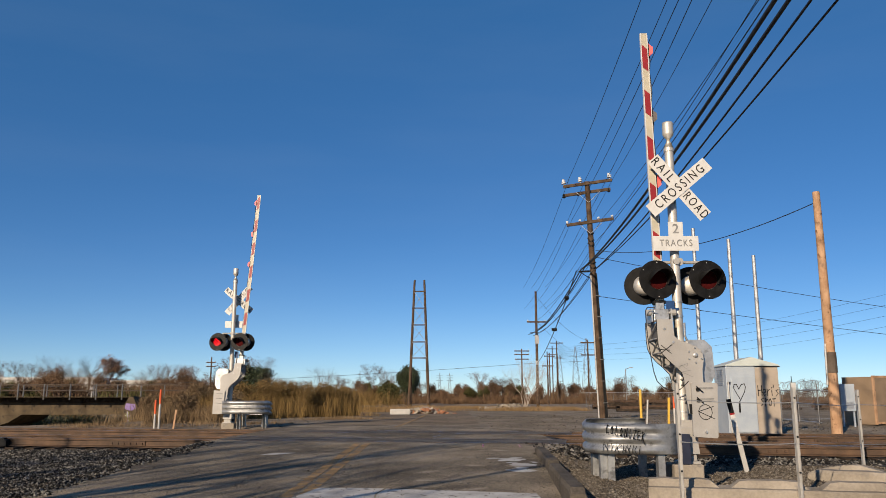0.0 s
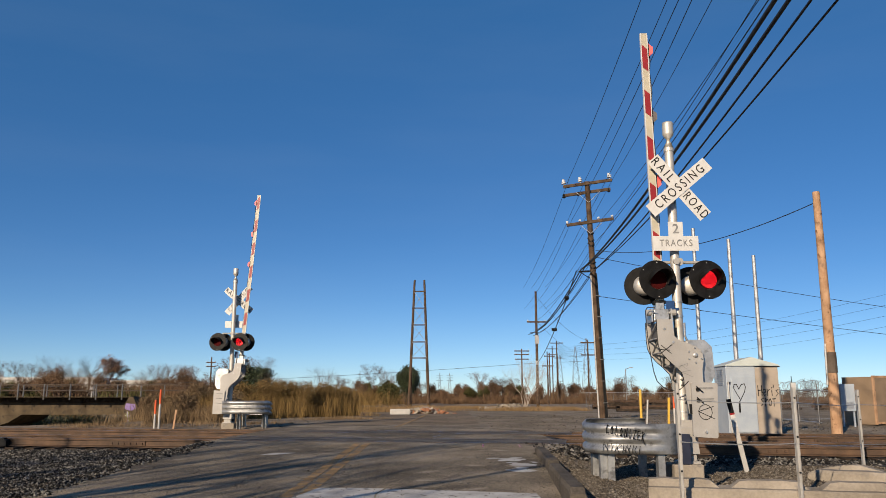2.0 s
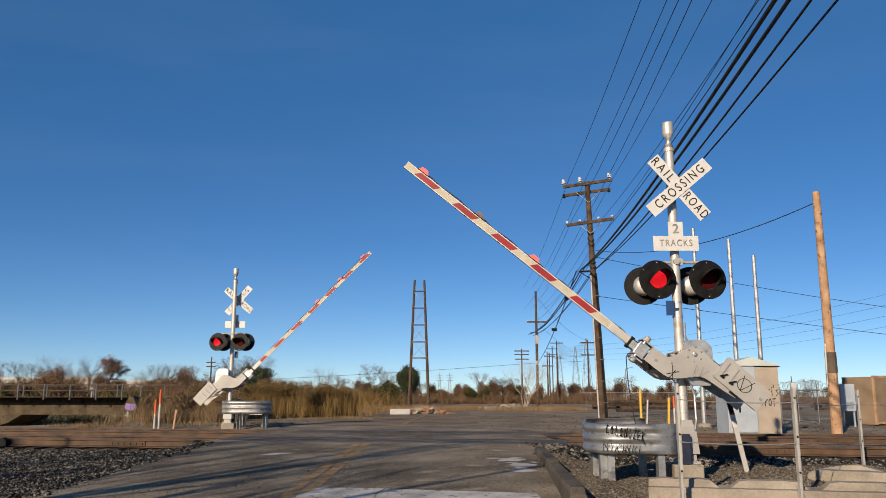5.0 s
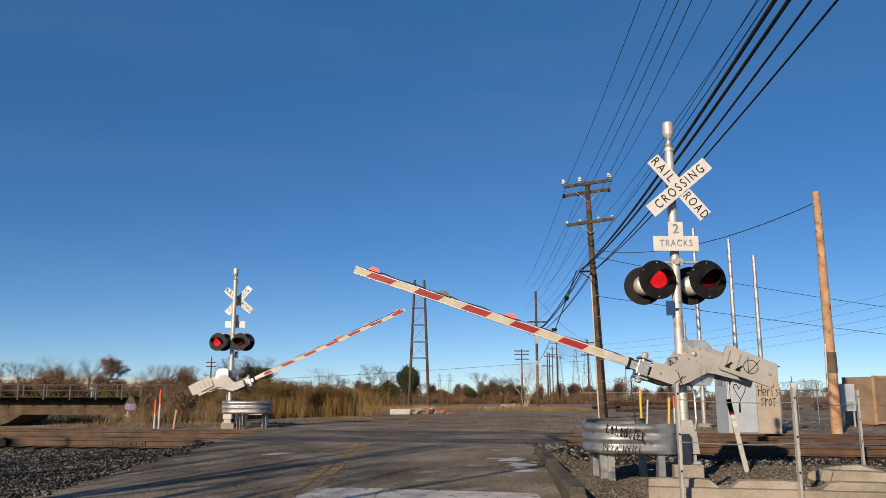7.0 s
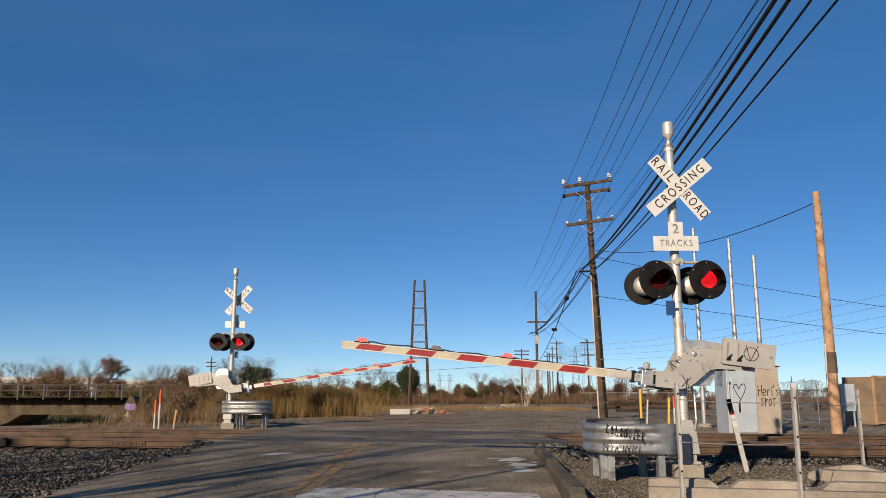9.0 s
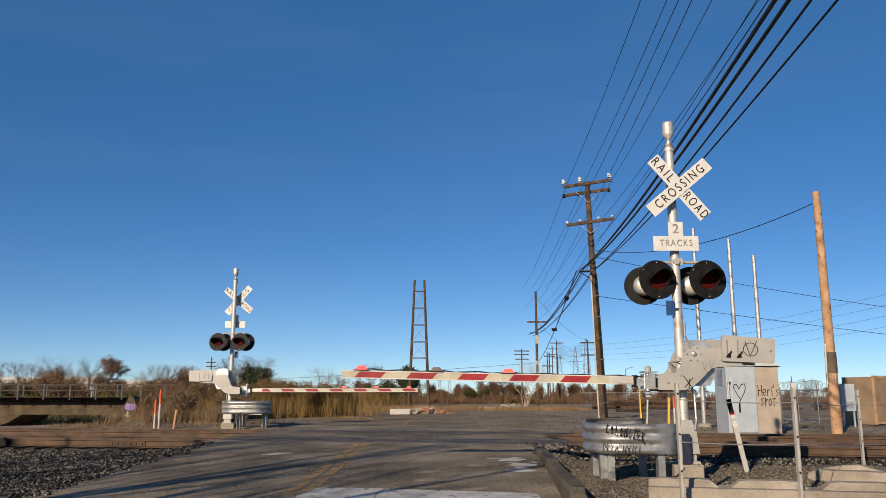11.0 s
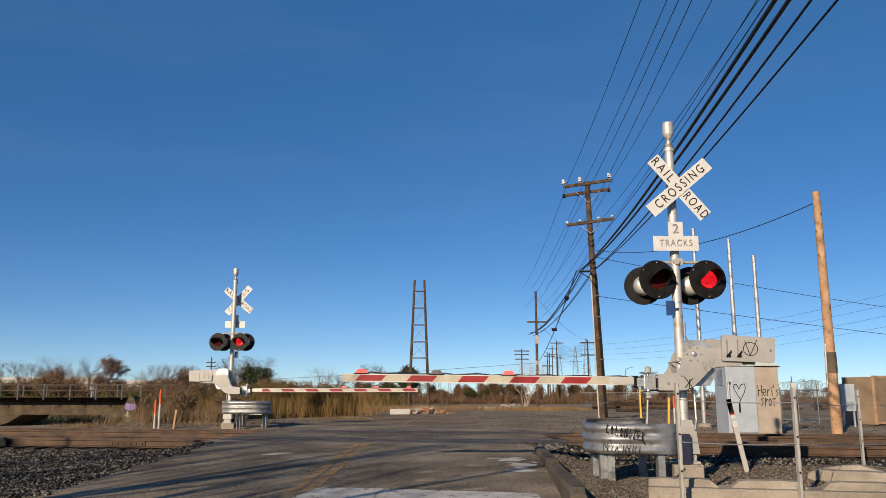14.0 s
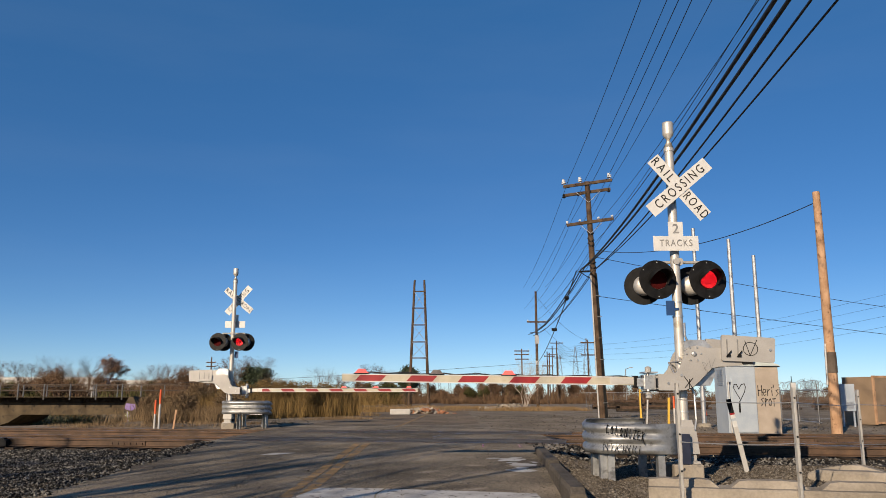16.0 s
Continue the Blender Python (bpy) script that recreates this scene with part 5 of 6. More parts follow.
# ---- bridge ----
def bridge():
    top = thing("rail_bridge", pose(0, 0, 0), "old concrete girder bridge with pipe railings", "bridge")
    x0, x1, y = -46.0, -23.2, 60.0
    bm = bmesh.new()
    box(bm, (x0, y - 0.5, 1.57), (x1, y + 6, 1.63), bevel=0.02)
    part("deck", bm, "oldconcrete", top, "pale deck edge")
    bm = bmesh.new()
    box(bm, (x0, y + 0.8, 0.3), (x1, y + 5.4, 1.2))
    part("girder", bm, "oldconcrete", top, "stained tan concrete girder")
    # near-black timber colour puts the deck's shade into the stringers
    bm = bmesh.new()
    box(bm, (x0, y + 1.0, 1.2), (x1, y + 5.2, 1.52))
    part("stringer", bm, "tie", top, "stringers coloured dark for the shade under the deck")
    # added dark strip: the shadow band below the deck edge
    bm = bmesh.new()
    box(bm, (x0, y + 0.65, 1.20), (x1, y + 0.95, 1.565), bevel=0.02)
    part("deck_shade", bm, "tie", top, "dark strip standing for the shadow under the deck edge")
    bm = bmesh.new()
    prism(bm, [(-35.2, 0.3), (-31.6, 0.3), (-32.6, -0.3), (-33.3, -0.5), (-33.6, -2.6), (-34.4, -2.6), (-34.2, -0.4), (-35.2, 0.0)], y + 0.6, y + 5.4)
    part("pier", bm, "oldconcrete", top)
    bm = bmesh.new()
    prism(bm, [(x1 - 0.2, -1.6), (x1 - 0.15, 1.05), (x1 + 0.15, 1.62), (x1 + 0.45, 1.62), (x1 + 0.75, 1.0), (x1 + 0.8, -1.6)], y - 0.9, y + 0.9)
    ab = part("abutment", bm, "oldconcrete", top, "stained concrete end post with painted tags")
    bm = bmesh.new()
    prism(bm, [(x1 - 0.12, 0.75), (x1 - 0.05, 1.15), (x1 + 0.62, 1.1), (x1 + 0.7, 0.75), (x1 + 0.3, 0.6)], y - 0.905, y - 0.9)
    part("tag", bm, "violet", ab, "violet painted tag")
    for i in range(10):
        a = i * 0.6
        bm = bmesh.new()
        stroke(bm, [(x1 - 0.05 + 0.06 * i, 0.3 + 0.25 * math.sin(a)), (x1 + 0.05 + 0.06 * i, 0.0 + 0.25 * math.cos(a * 1.7))], y - 0.9, 0.05)
        part("tag", bm, ("tagpale", "olive_tag", "violet")[i % 3], ab, "small painted tag")
    for i in range(12):
        px = x0 + 1.0 + 1.93 * i
        bm = bmesh.new()
        tube(bm, (px, y - 0.45, 1.4), (px, y - 0.45, 2.56), 0.05, seg=6)
        part("railing_post", bm, "fencewire", top)
    for i in range(12):
        px = x0 + 1.9 + 1.93 * i
        bm = bmesh.new()
        tube(bm, (px, y + 6.0, 1.5), (px, y + 6.0, 2.62), 0.05, seg=6)
        part("railing_post", bm, "fencewire", top)
    for yy in (y - 0.45, y + 6.0):
        for z in (2.1, 2.5):
            bm = bmesh.new()
            tube(bm, (x0, yy, z), (x1 + 3.5, yy, z), 0.026, seg=6)
            part("railing", bm, "greywood", top)
    # brackets share the dark timber colour, for the deck's shade
    for i in range(6):
        bm = bmesh.new()
        prism(bm, [(x0 + 2 + 4 * i, 1.52), (x0 + 3.2 + 4 * i, 1.52), (x0 + 2.9 + 4 * i, 1.15), (x0 + 2.3 + 4 * i, 1.2)], y + 0.45, y + 1.0)
        part("bracket", bm, "tie", top)


bridge()


# ---- far buildings and debris ----
def far_building(x, y, w, h, label, mt="white"):
    top = thing("warehouse", pose(x, y, 0.6), label, "building", "far buildings")
    bm = bmesh.new()
    box(bm, (0, 0, -0.5), (w, 12, h))
    part("wall", bm, mt, top)
    bm = bmesh.new()
    box(bm, (-0.4, -0.4, h + 0.004), (w + 0.4, 12.4, h + 0.5))
    part("roof", bm, "white", top)


far_building(-104, 165, 32, 4.5, "long low white warehouse behind trees")
far_building(-70, 170, 16, 4.0, "long low white warehouse behind trees")

bm = bmesh.new()
box(bm, (0, 0, 0), (1.15, 0.7, 0.32), bevel=0.04)
tagged(part("white_block", bm, "white", at=pose(-3.05, 46.5, 0.6, 0, 0, 4)), "white concrete block dumped on gravel", "block")


def rubble(name, x0, x1, y0, y1, n, lo, hi, material, label, seed):
    rnd = random.Random(seed)
    bm = bmesh.new()
    for i in range(n):
        x, y = rnd.gauss((x0 + x1) / 2, (x1 - x0) / 4), rnd.gauss((y0 + y1) / 2, (y1 - y0) / 4)
        s = [rnd.uniform(lo, hi) for _ in range(3)]
        pile = 0.35 * math.exp(-((x - (x0 + x1) / 2) / (x1 - x0) * 3) ** 2)
        box(bm, (-s[0], -s[1] / 2, -s[2] / 4), (s[0], s[1] / 2, s[2] / 4), pose(x, y, ground_z(x, y) + rnd.uniform(0, pile), rnd.uniform(-40, 40), rnd.uniform(-40, 40), rnd.uniform(0, 180)))
    ob = part(name, bm, material)
    tagged(ob, label, "debris", kind="stuff")


rubble("debris_pile", -2.6, 0.2, 50, 53, 90, 0.08, 0.3, "concrete", "heap of pale broken rubble", 1)
rubble("debris_pile", -2.4, 0.4, 49.6, 52, 90, 0.06, 0.2, "orangeclay", "heap of reddish broken brick", 2)
rubble("debris_pile", 3.4, 8.5, 68, 72, 40, 0.1, 0.4, "concrete", "scattered pale dumped boards and rubbish", 3)


def tie_stack(x, y, w, rows, label, seed):
    rnd = random.Random(seed)
    top = thing("rail_stack", pose(x, y, 0.58), label, "stack", "stacks of old track")
    for r in range(rows):
        for c in range(3):
            bm = bmesh.new()
            j = rnd.uniform(-0.4, 0.4)
            box(bm, (j, 0.35 * c, 0.19 * r), (w + j, 0.35 * c + 0.26, 0.19 * r + 0.17), bevel=0.01)
            part("tie", bm, ("tie", "rail")[(r + c) % 2], top)


for i, (x, y, w) in enumerate(((13.2, 70, 3.5), (17.5, 68, 5), (23, 66, 6), (30, 64, 6), (37, 62, 6), (12.4, 58, 2.0))):
    tie_stack(x, y, w, 4 if i < 5 else 3, "low stack of rusty brown track ties", i)


# ---- small things beyond the tracks ----
def street_light(x, y, h, reach):
    top = thing("street_light", pose(x, y, 0.58), "slim grey distant street light", "street light", "distant street lights")
    bm = bmesh.new()
    tube(bm, (0, 0, -0.3), (0, 0, h), 0.09, 0.06, 8)
    part("pole_shaft", bm, "fencewire", top)
    bm = bmesh.new()
    tube(bm, (0, 0, h - 0.1), (reach, 0, h + 0.15), 0.04, seg=6)
    part("arm", bm, "fencewire", top)
    bm = bmesh.new()
    box(bm, (reach - 0.1, -0.12, h + 0.1), (reach + 0.5, 0.12, h + 0.22), bevel=0.03)
    part("lamp_head", bm, "galv", top)


for x, y, h, r in ((27.4, 120, 5.2, 0.6), (41, 110, 5.6, -0.6)):
    street_light(x, y, h, r)


def traffic_cone(x, y):
    top = thing("traffic_cone", pose(x, y, ground_z(x, y)), "small orange traffic cone on gravel", "traffic cone")
    bm = bmesh.new()
    lathe(bm, [(0.15, 0.03), (0.13, 0.05), (0.035, 0.5), (0.03, 0.51)], seg=14)
    part("cone", bm, "orange", top)
    bm = bmesh.new()
    box(bm, (-0.19, -0.19, 0), (0.19, 0.19, 0.035), bevel=0.01)
    part("base", bm, "black", top)


traffic_cone(14.6, 45)
box_post = thing("post_box", pose(10.95, 25.2, 0.55), "small pale box on a thin post", "box")
bm = bmesh.new()
tube(bm, (0, 0, -0.3), (0, 0, 1.5), 0.03, seg=8)
part("post", bm, "galv", box_post)
bm = bmesh.new()
box(bm, (-0.06, -0.08, 1.12), (0.1, 0.02, 1.48), bevel=0.01)
part("case", bm, "signwhite", box_post)
bm = bmesh.new()
tube(bm, (0, 0, 1.48), (0, 0, 1.7), 0.012, seg=6)
part("rod", bm, "black", box_post)


# ---- vegetation ----
def mesh_ob(name, verts, faces, material, parent=None):
    me = bpy.data.meshes.new(name)
    me.from_pydata(verts, [], faces)
    me.materials.append(M[material])
    ob = new(name, me)
    if parent is not None:
        ob.parent = parent
    return ob


def limb(vs, fs, p, q, r0, r1, seg=4):
    d = (q - p).normalized()
    a = d.orthogonal().normalized()
    b = d.cross(a)
    m = len(vs)
    for c, r in ((p, r0), (q, r1)):
        for i in range(seg):
            t = 2 * math.pi * i / seg
            vs.append(c + (a * math.cos(t) + b * math.sin(t)) * r)
    for i in range(seg):
        j = (i + 1) % seg
        fs.append((m + i, m + j, m + seg + j, m + seg + i))


def grow(rnd, vs, fs, tips, p, d, length, r, level, spread, split):
    """Forks a limb again and again into ever thinner twigs."""
    n = 3
    for i in range(n):
        d = (d + Vector((rnd.uniform(-1, 1), rnd.uniform(-1, 1), rnd.uniform(-0.5, 0.9))) * 0.13).normalized()
        q = p + d * length / n
        limb(vs, fs, p, q, r, r * 0.86, 5 if level > 2 else 3)
        r *= 0.86
        p = q
        if level > 0 and i > 0:
            side = (d + Vector((rnd.uniform(-1, 1), rnd.uniform(-1, 1), rnd.uniform(-0.2, 0.8))) * spread).normalized()
            grow(rnd, vs, fs, tips, p, side, length * rnd.uniform(0.55, 0.75), r * 0.6, level - 1, spread, split)
    tips.append((p, d))
    if level > 0:
        for i in range(split):
            side = (d + Vector((rnd.uniform(-1, 1), rnd.uniform(-1, 1), rnd.uniform(-0.3, 0.8))) * spread).normalized()
            grow(rnd, vs, fs, tips, p, side, length * rnd.uniform(0.6, 0.8), r * 0.75, level - 1, spread, split)


def tree(name, m, h, seed, label, bark, leaf=None, level=4, spread=0.75, split=2, leaves=3, size=0.16, thick=0.018, stems=1, group="bare trees", first=0.36):
    rnd = random.Random(seed)
    top = thing(name, m, label, "tree", group)
    vs, fs, tips = [], [], []
    for s in range(stems):
        lean = Vector((rnd.uniform(-1, 1), rnd.uniform(-1, 1), 0)) * (0.08 if stems == 1 else 0.6)
        grow(rnd, vs, fs, tips, Vector((0, 0, -0.2)), (Vector((0, 0, 1)) + lean).normalized(), h * first, h * thick, level, spread, split)
    k = h / max(v.z for v in vs)
    vs = [Vector((v.x, v.y, v.z * k)) for v in vs]
    mesh_ob("trunk", vs, fs, bark, top)
    if leaf:
        lv, lf = [], []
        for p, d in tips:
            p = Vector((p.x, p.y, p.z * k))
            for i in range(leaves):
                c = p + Vector((rnd.gauss(0, 1), rnd.gauss(0, 1), rnd.gauss(0, 0.8))) * size * 2.2
                a = Vector((rnd.uniform(-1, 1), rnd.uniform(-1, 1), rnd.uniform(-1, 1))).normalized() * size * rnd.uniform(0.5, 1.2)
                b = a.orthogonal().normalized() * size * rnd.uniform(0.4, 0.8)
                n = len(lv)
                lv += [c - a, c + b, c + a, c - b]
                lf.append((n, n + 1, n + 2, n + 3))
        mesh_ob("crown", lv, lf, leaf, top)["kind"] = "stuff"
    return top


M["bark"] = surface("grey_brown_bark", (0.0652, 0.0447, 0.0327), (0.13, 0.0909, 0.0677), 2, 0.9, bump=0.3)
M["palebark"] = surface("pale_bark", (0.271, 0.233, 0.194), (0.362, 0.316, 0.271), 2, 0.9, bump=0.3)
M["rust_leaf"] = surface("dry_russet_leaf", (0.163, 0.0891, 0.0558), (0.268, 0.156, 0.0966), 0.6, 0.8, bump=0.0)
M["brown_leaf"] = surface("dry_brown_leaf", (0.0795, 0.049, 0.0287), (0.165, 0.104, 0.0605), 0.6, 0.8, bump=0.0)
M["green_leaf"] = surface("dark_green_leaf", (0.0129, 0.0226, 0.00775), (0.0452, 0.0581, 0.0194), 0.8, 0.7, bump=0.0)
M["olive_leaf"] = surface("olive_leaf", (0.0388, 0.042, 0.0161), (0.0969, 0.0901, 0.0355), 0.8, 0.8, bump=0.0)
M["straw"] = surface("dry_straw", (0.13, 0.0841, 0.0423), (0.274, 0.188, 0.0976), 0.5, 0.9, bump=0.0, fine=9)
M["straw_grey"] = surface("grey_dry_brush", (0.112, 0.0757, 0.0417), (0.222, 0.158, 0.0913), 0.5, 0.9, bump=0.0, fine=9)
M["willow"] = surface("olive_reed", (0.0992, 0.0656, 0.0257), (0.245, 0.161, 0.0614), 0.5, 0.85, bump=0.0, fine=9)

# models of the distant trees, then copies of them along the treeline
models = [
    tree("bare_tree", pose(-69, 140, 0.4), 8.6, 11, "wide bare tree with fine grey-brown twigs", "bark", None, 5, 0.85, 2, thick=0.02, group="trees of the far treeline"),
    tree("russet_tree", pose(-59, 141, 0.4), 8.4, 12, "rounded tree holding dry russet leaves", "bark", "rust_leaf", 4, 0.85, 3, 7, 0.085, thick=0.02, group="trees of the far treeline"),
    tree("bare_tree", pose(-51, 142, 0.4), 7.0, 13, "bare tree with thin brown leaves", "bark", "brown_leaf", 4, 0.8, 2, 3, 0.075, thick=0.02, group="trees of the far treeline"),
    tree("brown_thicket", pose(-45, 130, 0.4), 4.6, 14, "low brown leafless thicket", "bark", "brown_leaf", 3, 0.9, 2, 4, 0.085, 0.012, 6, group="trees of the far treeline", first=0.2),
    tree("olive_thicket", pose(-38, 120, 0.4), 3.8, 15, "low olive green scrub thicket", "bark", "olive_leaf", 3, 0.9, 2, 7, 0.11, 0.012, 6, group="trees of the far treeline", first=0.2),
]
rnd = random.Random(77)


def scatter(model, x, y, s):
    ob = copy_thing(models[model], pose(x, y, ground_z(x, y) - 0.1, 0, 0, rnd.uniform(0, 360)))
    ob.scale = (s * rnd.uniform(0.85, 1.5), s, s * rnd.uniform(0.65, 1.15))


for x, y, k, s in ((-79, 140, 2, 1.1), (-86, 150, 1, 0.9), (-75, 150, 2, 0.9), (-64, 146, 0, 0.95), (-55, 150, 2, 0.85), (-47, 146, 2, 0.9), (-83, 128, 0, 0.7), (-60, 160, 0, 1.0)):
    scatter(k, x, y, s)
for i in range(46):
    y = rnd.uniform(105, 150)
    scatter(rnd.choice((3, 3, 4, 2)), -y * rnd.uniform(0.23, 0.62), y, rnd.uniform(0.7, 1.1))
for i in range(80):
    y = rnd.uniform(170, 260)
    scatter(rnd.choice((3, 3, 2, 4)), y * rnd.uniform(-0.22, 0.10), y, rnd.uniform(0.8, 1.1))
for i in range(42):
    y = rnd.uniform(150, 230)
    scatter(rnd.choice((3, 2, 3)), y * rnd.uniform(0.08, 0.62), y, rnd.uniform(0.75, 1.0))
for i in range(50):
    y = rnd.uniform(300, 420)
    scatter(3, y * rnd.uniform(-0.62, 0.62), y, rnd.uniform(1.2, 1.7))

tree("evergreen_tree", pose(-25.2, 108, 0.5), 4.9, 21, "rounded dark evergreen tree", "bark", "green_leaf", 4, 0.8, 3, 8, 0.2, group="evergreens")
tree("evergreen_tree", pose(-4.5, 100, 0.5), 4.7, 22, "upright dark green shrub below the tower", "bark", "green_leaf", 4, 0.4, 2, 9, 0.12, stems=6, group="evergreens", first=0.2).scale = (0.8, 0.8, 1)
tree("evergreen_tree", pose(-7.6, 104, 0.5), 2.2, 23, "low green bush by the field", "bark", "olive_leaf", 3, 0.8, 3, 12, 0.2, stems=3, group="evergreens")
tree("sapling", pose(-12.0, 78, 0.5), 4.3, 24, "bare thin upright saplings", "bark", None, 3, 0.5, 2, stems=6, thick=0.006)
tree("sapling", pose(-17.0, 78, 0.5), 3.9, 25, "bare thin upright saplings", "bark", None, 3, 0.5, 2, stems=6, thick=0.006)
tree("white_sapling", pose(6.7, 66, 0.55), 4.6, 26, "pale bare many-stemmed young tree", "palebark", None, 4, 0.6, 2, stems=6, thick=0.0075, first=0.42)


for i, (x, y, h, lf) in enumerate(((-12.9, 36, 1.2, "straw_grey"), (-11.2, 34.5, 1.2, "straw_grey"), (-15, 38, 0.8, "straw_grey"), (-9.8, 37, 1.3, "straw_grey"), (-16.8, 43, 0.9, "straw_grey"), (-12, 40, 1.8, "straw_grey"),
                                 (-7.6, 42.5, 1.9, "willow"), (-6.3, 44, 1.8, "willow"), (-8.9, 42, 2.0, "willow"), (-10.4, 41, 1.8, "willow"), (-5.6, 45.5, 1.6, "willow"))):
    tree("dry_shrub", pose(x, y, ground_z(x, y)), h, 80 + i, "rounded dry tan shrub on the bank" if lf == "straw_grey" else "tall golden olive shrub", "straw_grey", lf, 3, 0.6, 2, 5, 0.04, 0.008, 9, group="shrubs by the tracks", first=0.4)


def blades(name, spots, n, h0, h1, w, material, label, seed, lean=0.25):
    """Thousands of thin upright stems within round spots (x, y, rx, ry, height share)."""
    rnd = random.Random(seed)
    vs, fs = [], []
    for x0, y0, rx, ry, k in spots:
        clumps = [(rnd.gauss(0, 0.5), rnd.gauss(0, 0.5), rnd.uniform(0.6, 1.1)) for _ in range(max(3, n // 60))]
        for i in range(n):
            cx, cy, ch = rnd.choice(clumps)
            x, y = x0 + rx * (cx + rnd.gauss(0, 0.1)), y0 + ry * (cy + rnd.gauss(0, 0.1))
            h = rnd.uniform(h0, h1) * k * ch
            z = ground_z(x, y) - 0.05
            dx, dy = rnd.gauss(0, lean) * h, rnd.gauss(0, lean) * h
            a = rnd.uniform(0, math.pi)
            ux, uy = math.cos(a) * w, math.sin(a) * w
            m = len(vs)
            vs += [(x - ux, y - uy, z), (x + ux, y + uy, z), (x + dx * 0.4 + ux * 0.8, y + dy * 0.4 + uy * 0.8, z + h * 0.6), (x + dx * 0.4 - ux * 0.8, y + dy * 0.4 - uy * 0.8, z + h * 0.6), (x + dx, y + dy, z + h)]
            fs += [(m, m + 1, m + 2, m + 3), (m + 3, m + 2, m + 4)]
    return tagged(mesh_ob(name, vs, fs, material), label, "grass", kind="stuff")


blades("reed_bank", [(-8.0, 44, 2.6, 2.0, 1.0), (-9.8, 42, 2.4, 2.0, 0.95), (-7.1, 45.5, 1.6, 1.6, 1.0), (-11.0, 40, 2.2, 2.0, 0.8)], 9500, 0.7, 1.7, 0.0085, "willow", "dense bank of tall olive reeds", 31, 0.3)
blades("dry_brush", [(-12.8, 36, 2.6, 2.5, 0.8), (-15, 40, 2.4, 2.4, 0.55), (-10.6, 34, 1.8, 2.0, 0.7), (-17.5, 46, 2.5, 2.5, 0.5)], 4200, 0.5, 1.4, 0.008, "straw_grey", "grey-brown dry brush on the bank", 32, 0.4)
blades("dry_grass", [(-1.8, 62, 3.0, 3.0, 0.9), (-5.2, 58, 3.0, 3.0, 0.9), (-8.0, 60, 3.0, 3.0, 0.9), (6.2, 62, 3.0, 2.5, 0.8), (9.5, 64, 2.0, 2.0, 0.7), (3.0, 75, 4.0, 3.0, 0.6)], 4600, 0.2, 0.62, 0.009, "straw", "tufts of pale dry grass", 33, 0.35)
blades("far_brush", [(-16 + 3.1 * i, 128 + 5 * math.sin(i * 1.7), 2.6, 2.5, 0.72 + 0.24 * math.sin(i * 2.3) + 0.12 * math.sin(i * 5.1)) for i in range(30)], 2600, 0.5, 1.5, 0.02, "brown_leaf", "long low brown winter thicket far off", 51, 0.36)
blades("roadside_weeds", [(-4.8, 38, 2.5, 0.8, 0.35), (-9, 31, 3, 1.0, 0.25), (-13, 31, 2, 1.5, 0.25), (-11.5, 29, 2.5, 0.9, 0.3)], 1100, 0.3, 0.8, 0.009, "straw_grey", "sparse dry weeds along the gravel", 34, 0.5)
# creek scrub; the dense dark rows under the bridge also stand for its shade
blades("creek_scrub", [(-26, 65.5, 3, 1, 1.3), (-32, 65.5, 4, 1, 1.3), (-38, 65.5, 4, 1, 1.3), (-44, 65.5, 4, 1, 1.3)], 2500, 0.6, 1.8, 0.016, "green_leaf", "dark creek bed scrub also standing for bridge shade", 35, 0.45)
blades("creek_scrub", [(-60 + 5 * i, 84 + 3 * math.sin(i), 4, 3, 1.0) for i in range(9)] + [(-30, 67.5, 4, 1, 1.2), (-36, 67.5, 4, 1, 1.2), (-25, 67.5, 3, 1, 1.2), (-42, 67.5, 4, 1, 1.2), (-48, 67.5, 4, 1, 1.2)], 2600, 1.0, 2.8, 0.03, "green_leaf", "dark green scrub lining the creek", 38, 0.4)
blades("field_scrub", [(x, 95 + 12 * math.sin(x), 5, 4, 1.0) for x in (-40, -33, -27, -20, -15, -10)], 1200, 1.0, 2.4, 0.022, "willow", "mixed scrub beyond the creek", 36, 0.4)

for name, mt, spots, n, h0, h1, w, lb in (
        ("far_scrub", "brown_leaf", [(x * 7.0, 205 + 25 * math.sin(x * 2.3), 6, 8, 0.8 + 0.25 * math.sin(x * 1.7)) for x in range(-10, 22)], 2000, 2.0, 4.0, 0.028, "brown leafless scrub along the horizon"),
        ("far_scrub", "brown_leaf", [(-30 - x * 5.5, 128 + 8 * math.sin(x * 2.1), 5, 6, 0.85 + 0.2 * math.sin(x * 1.3)) for x in range(0, 12)], 2300, 2.8, 4.7, 0.03, "grey-brown leafless scrub behind the bridge"),
        ("far_scrub", "olive_leaf", [(-24 - x * 6.5, 112 + 6 * math.sin(x * 1.9), 4, 4, 0.7 + 0.2 * math.sin(x * 2.7)) for x in range(0, 9)], 700, 1.2, 3.0, 0.04, "olive scrub behind the bridge")):
    blades(name, spots, n, h0, h1, w, mt, lb, len(lb), 0.22)

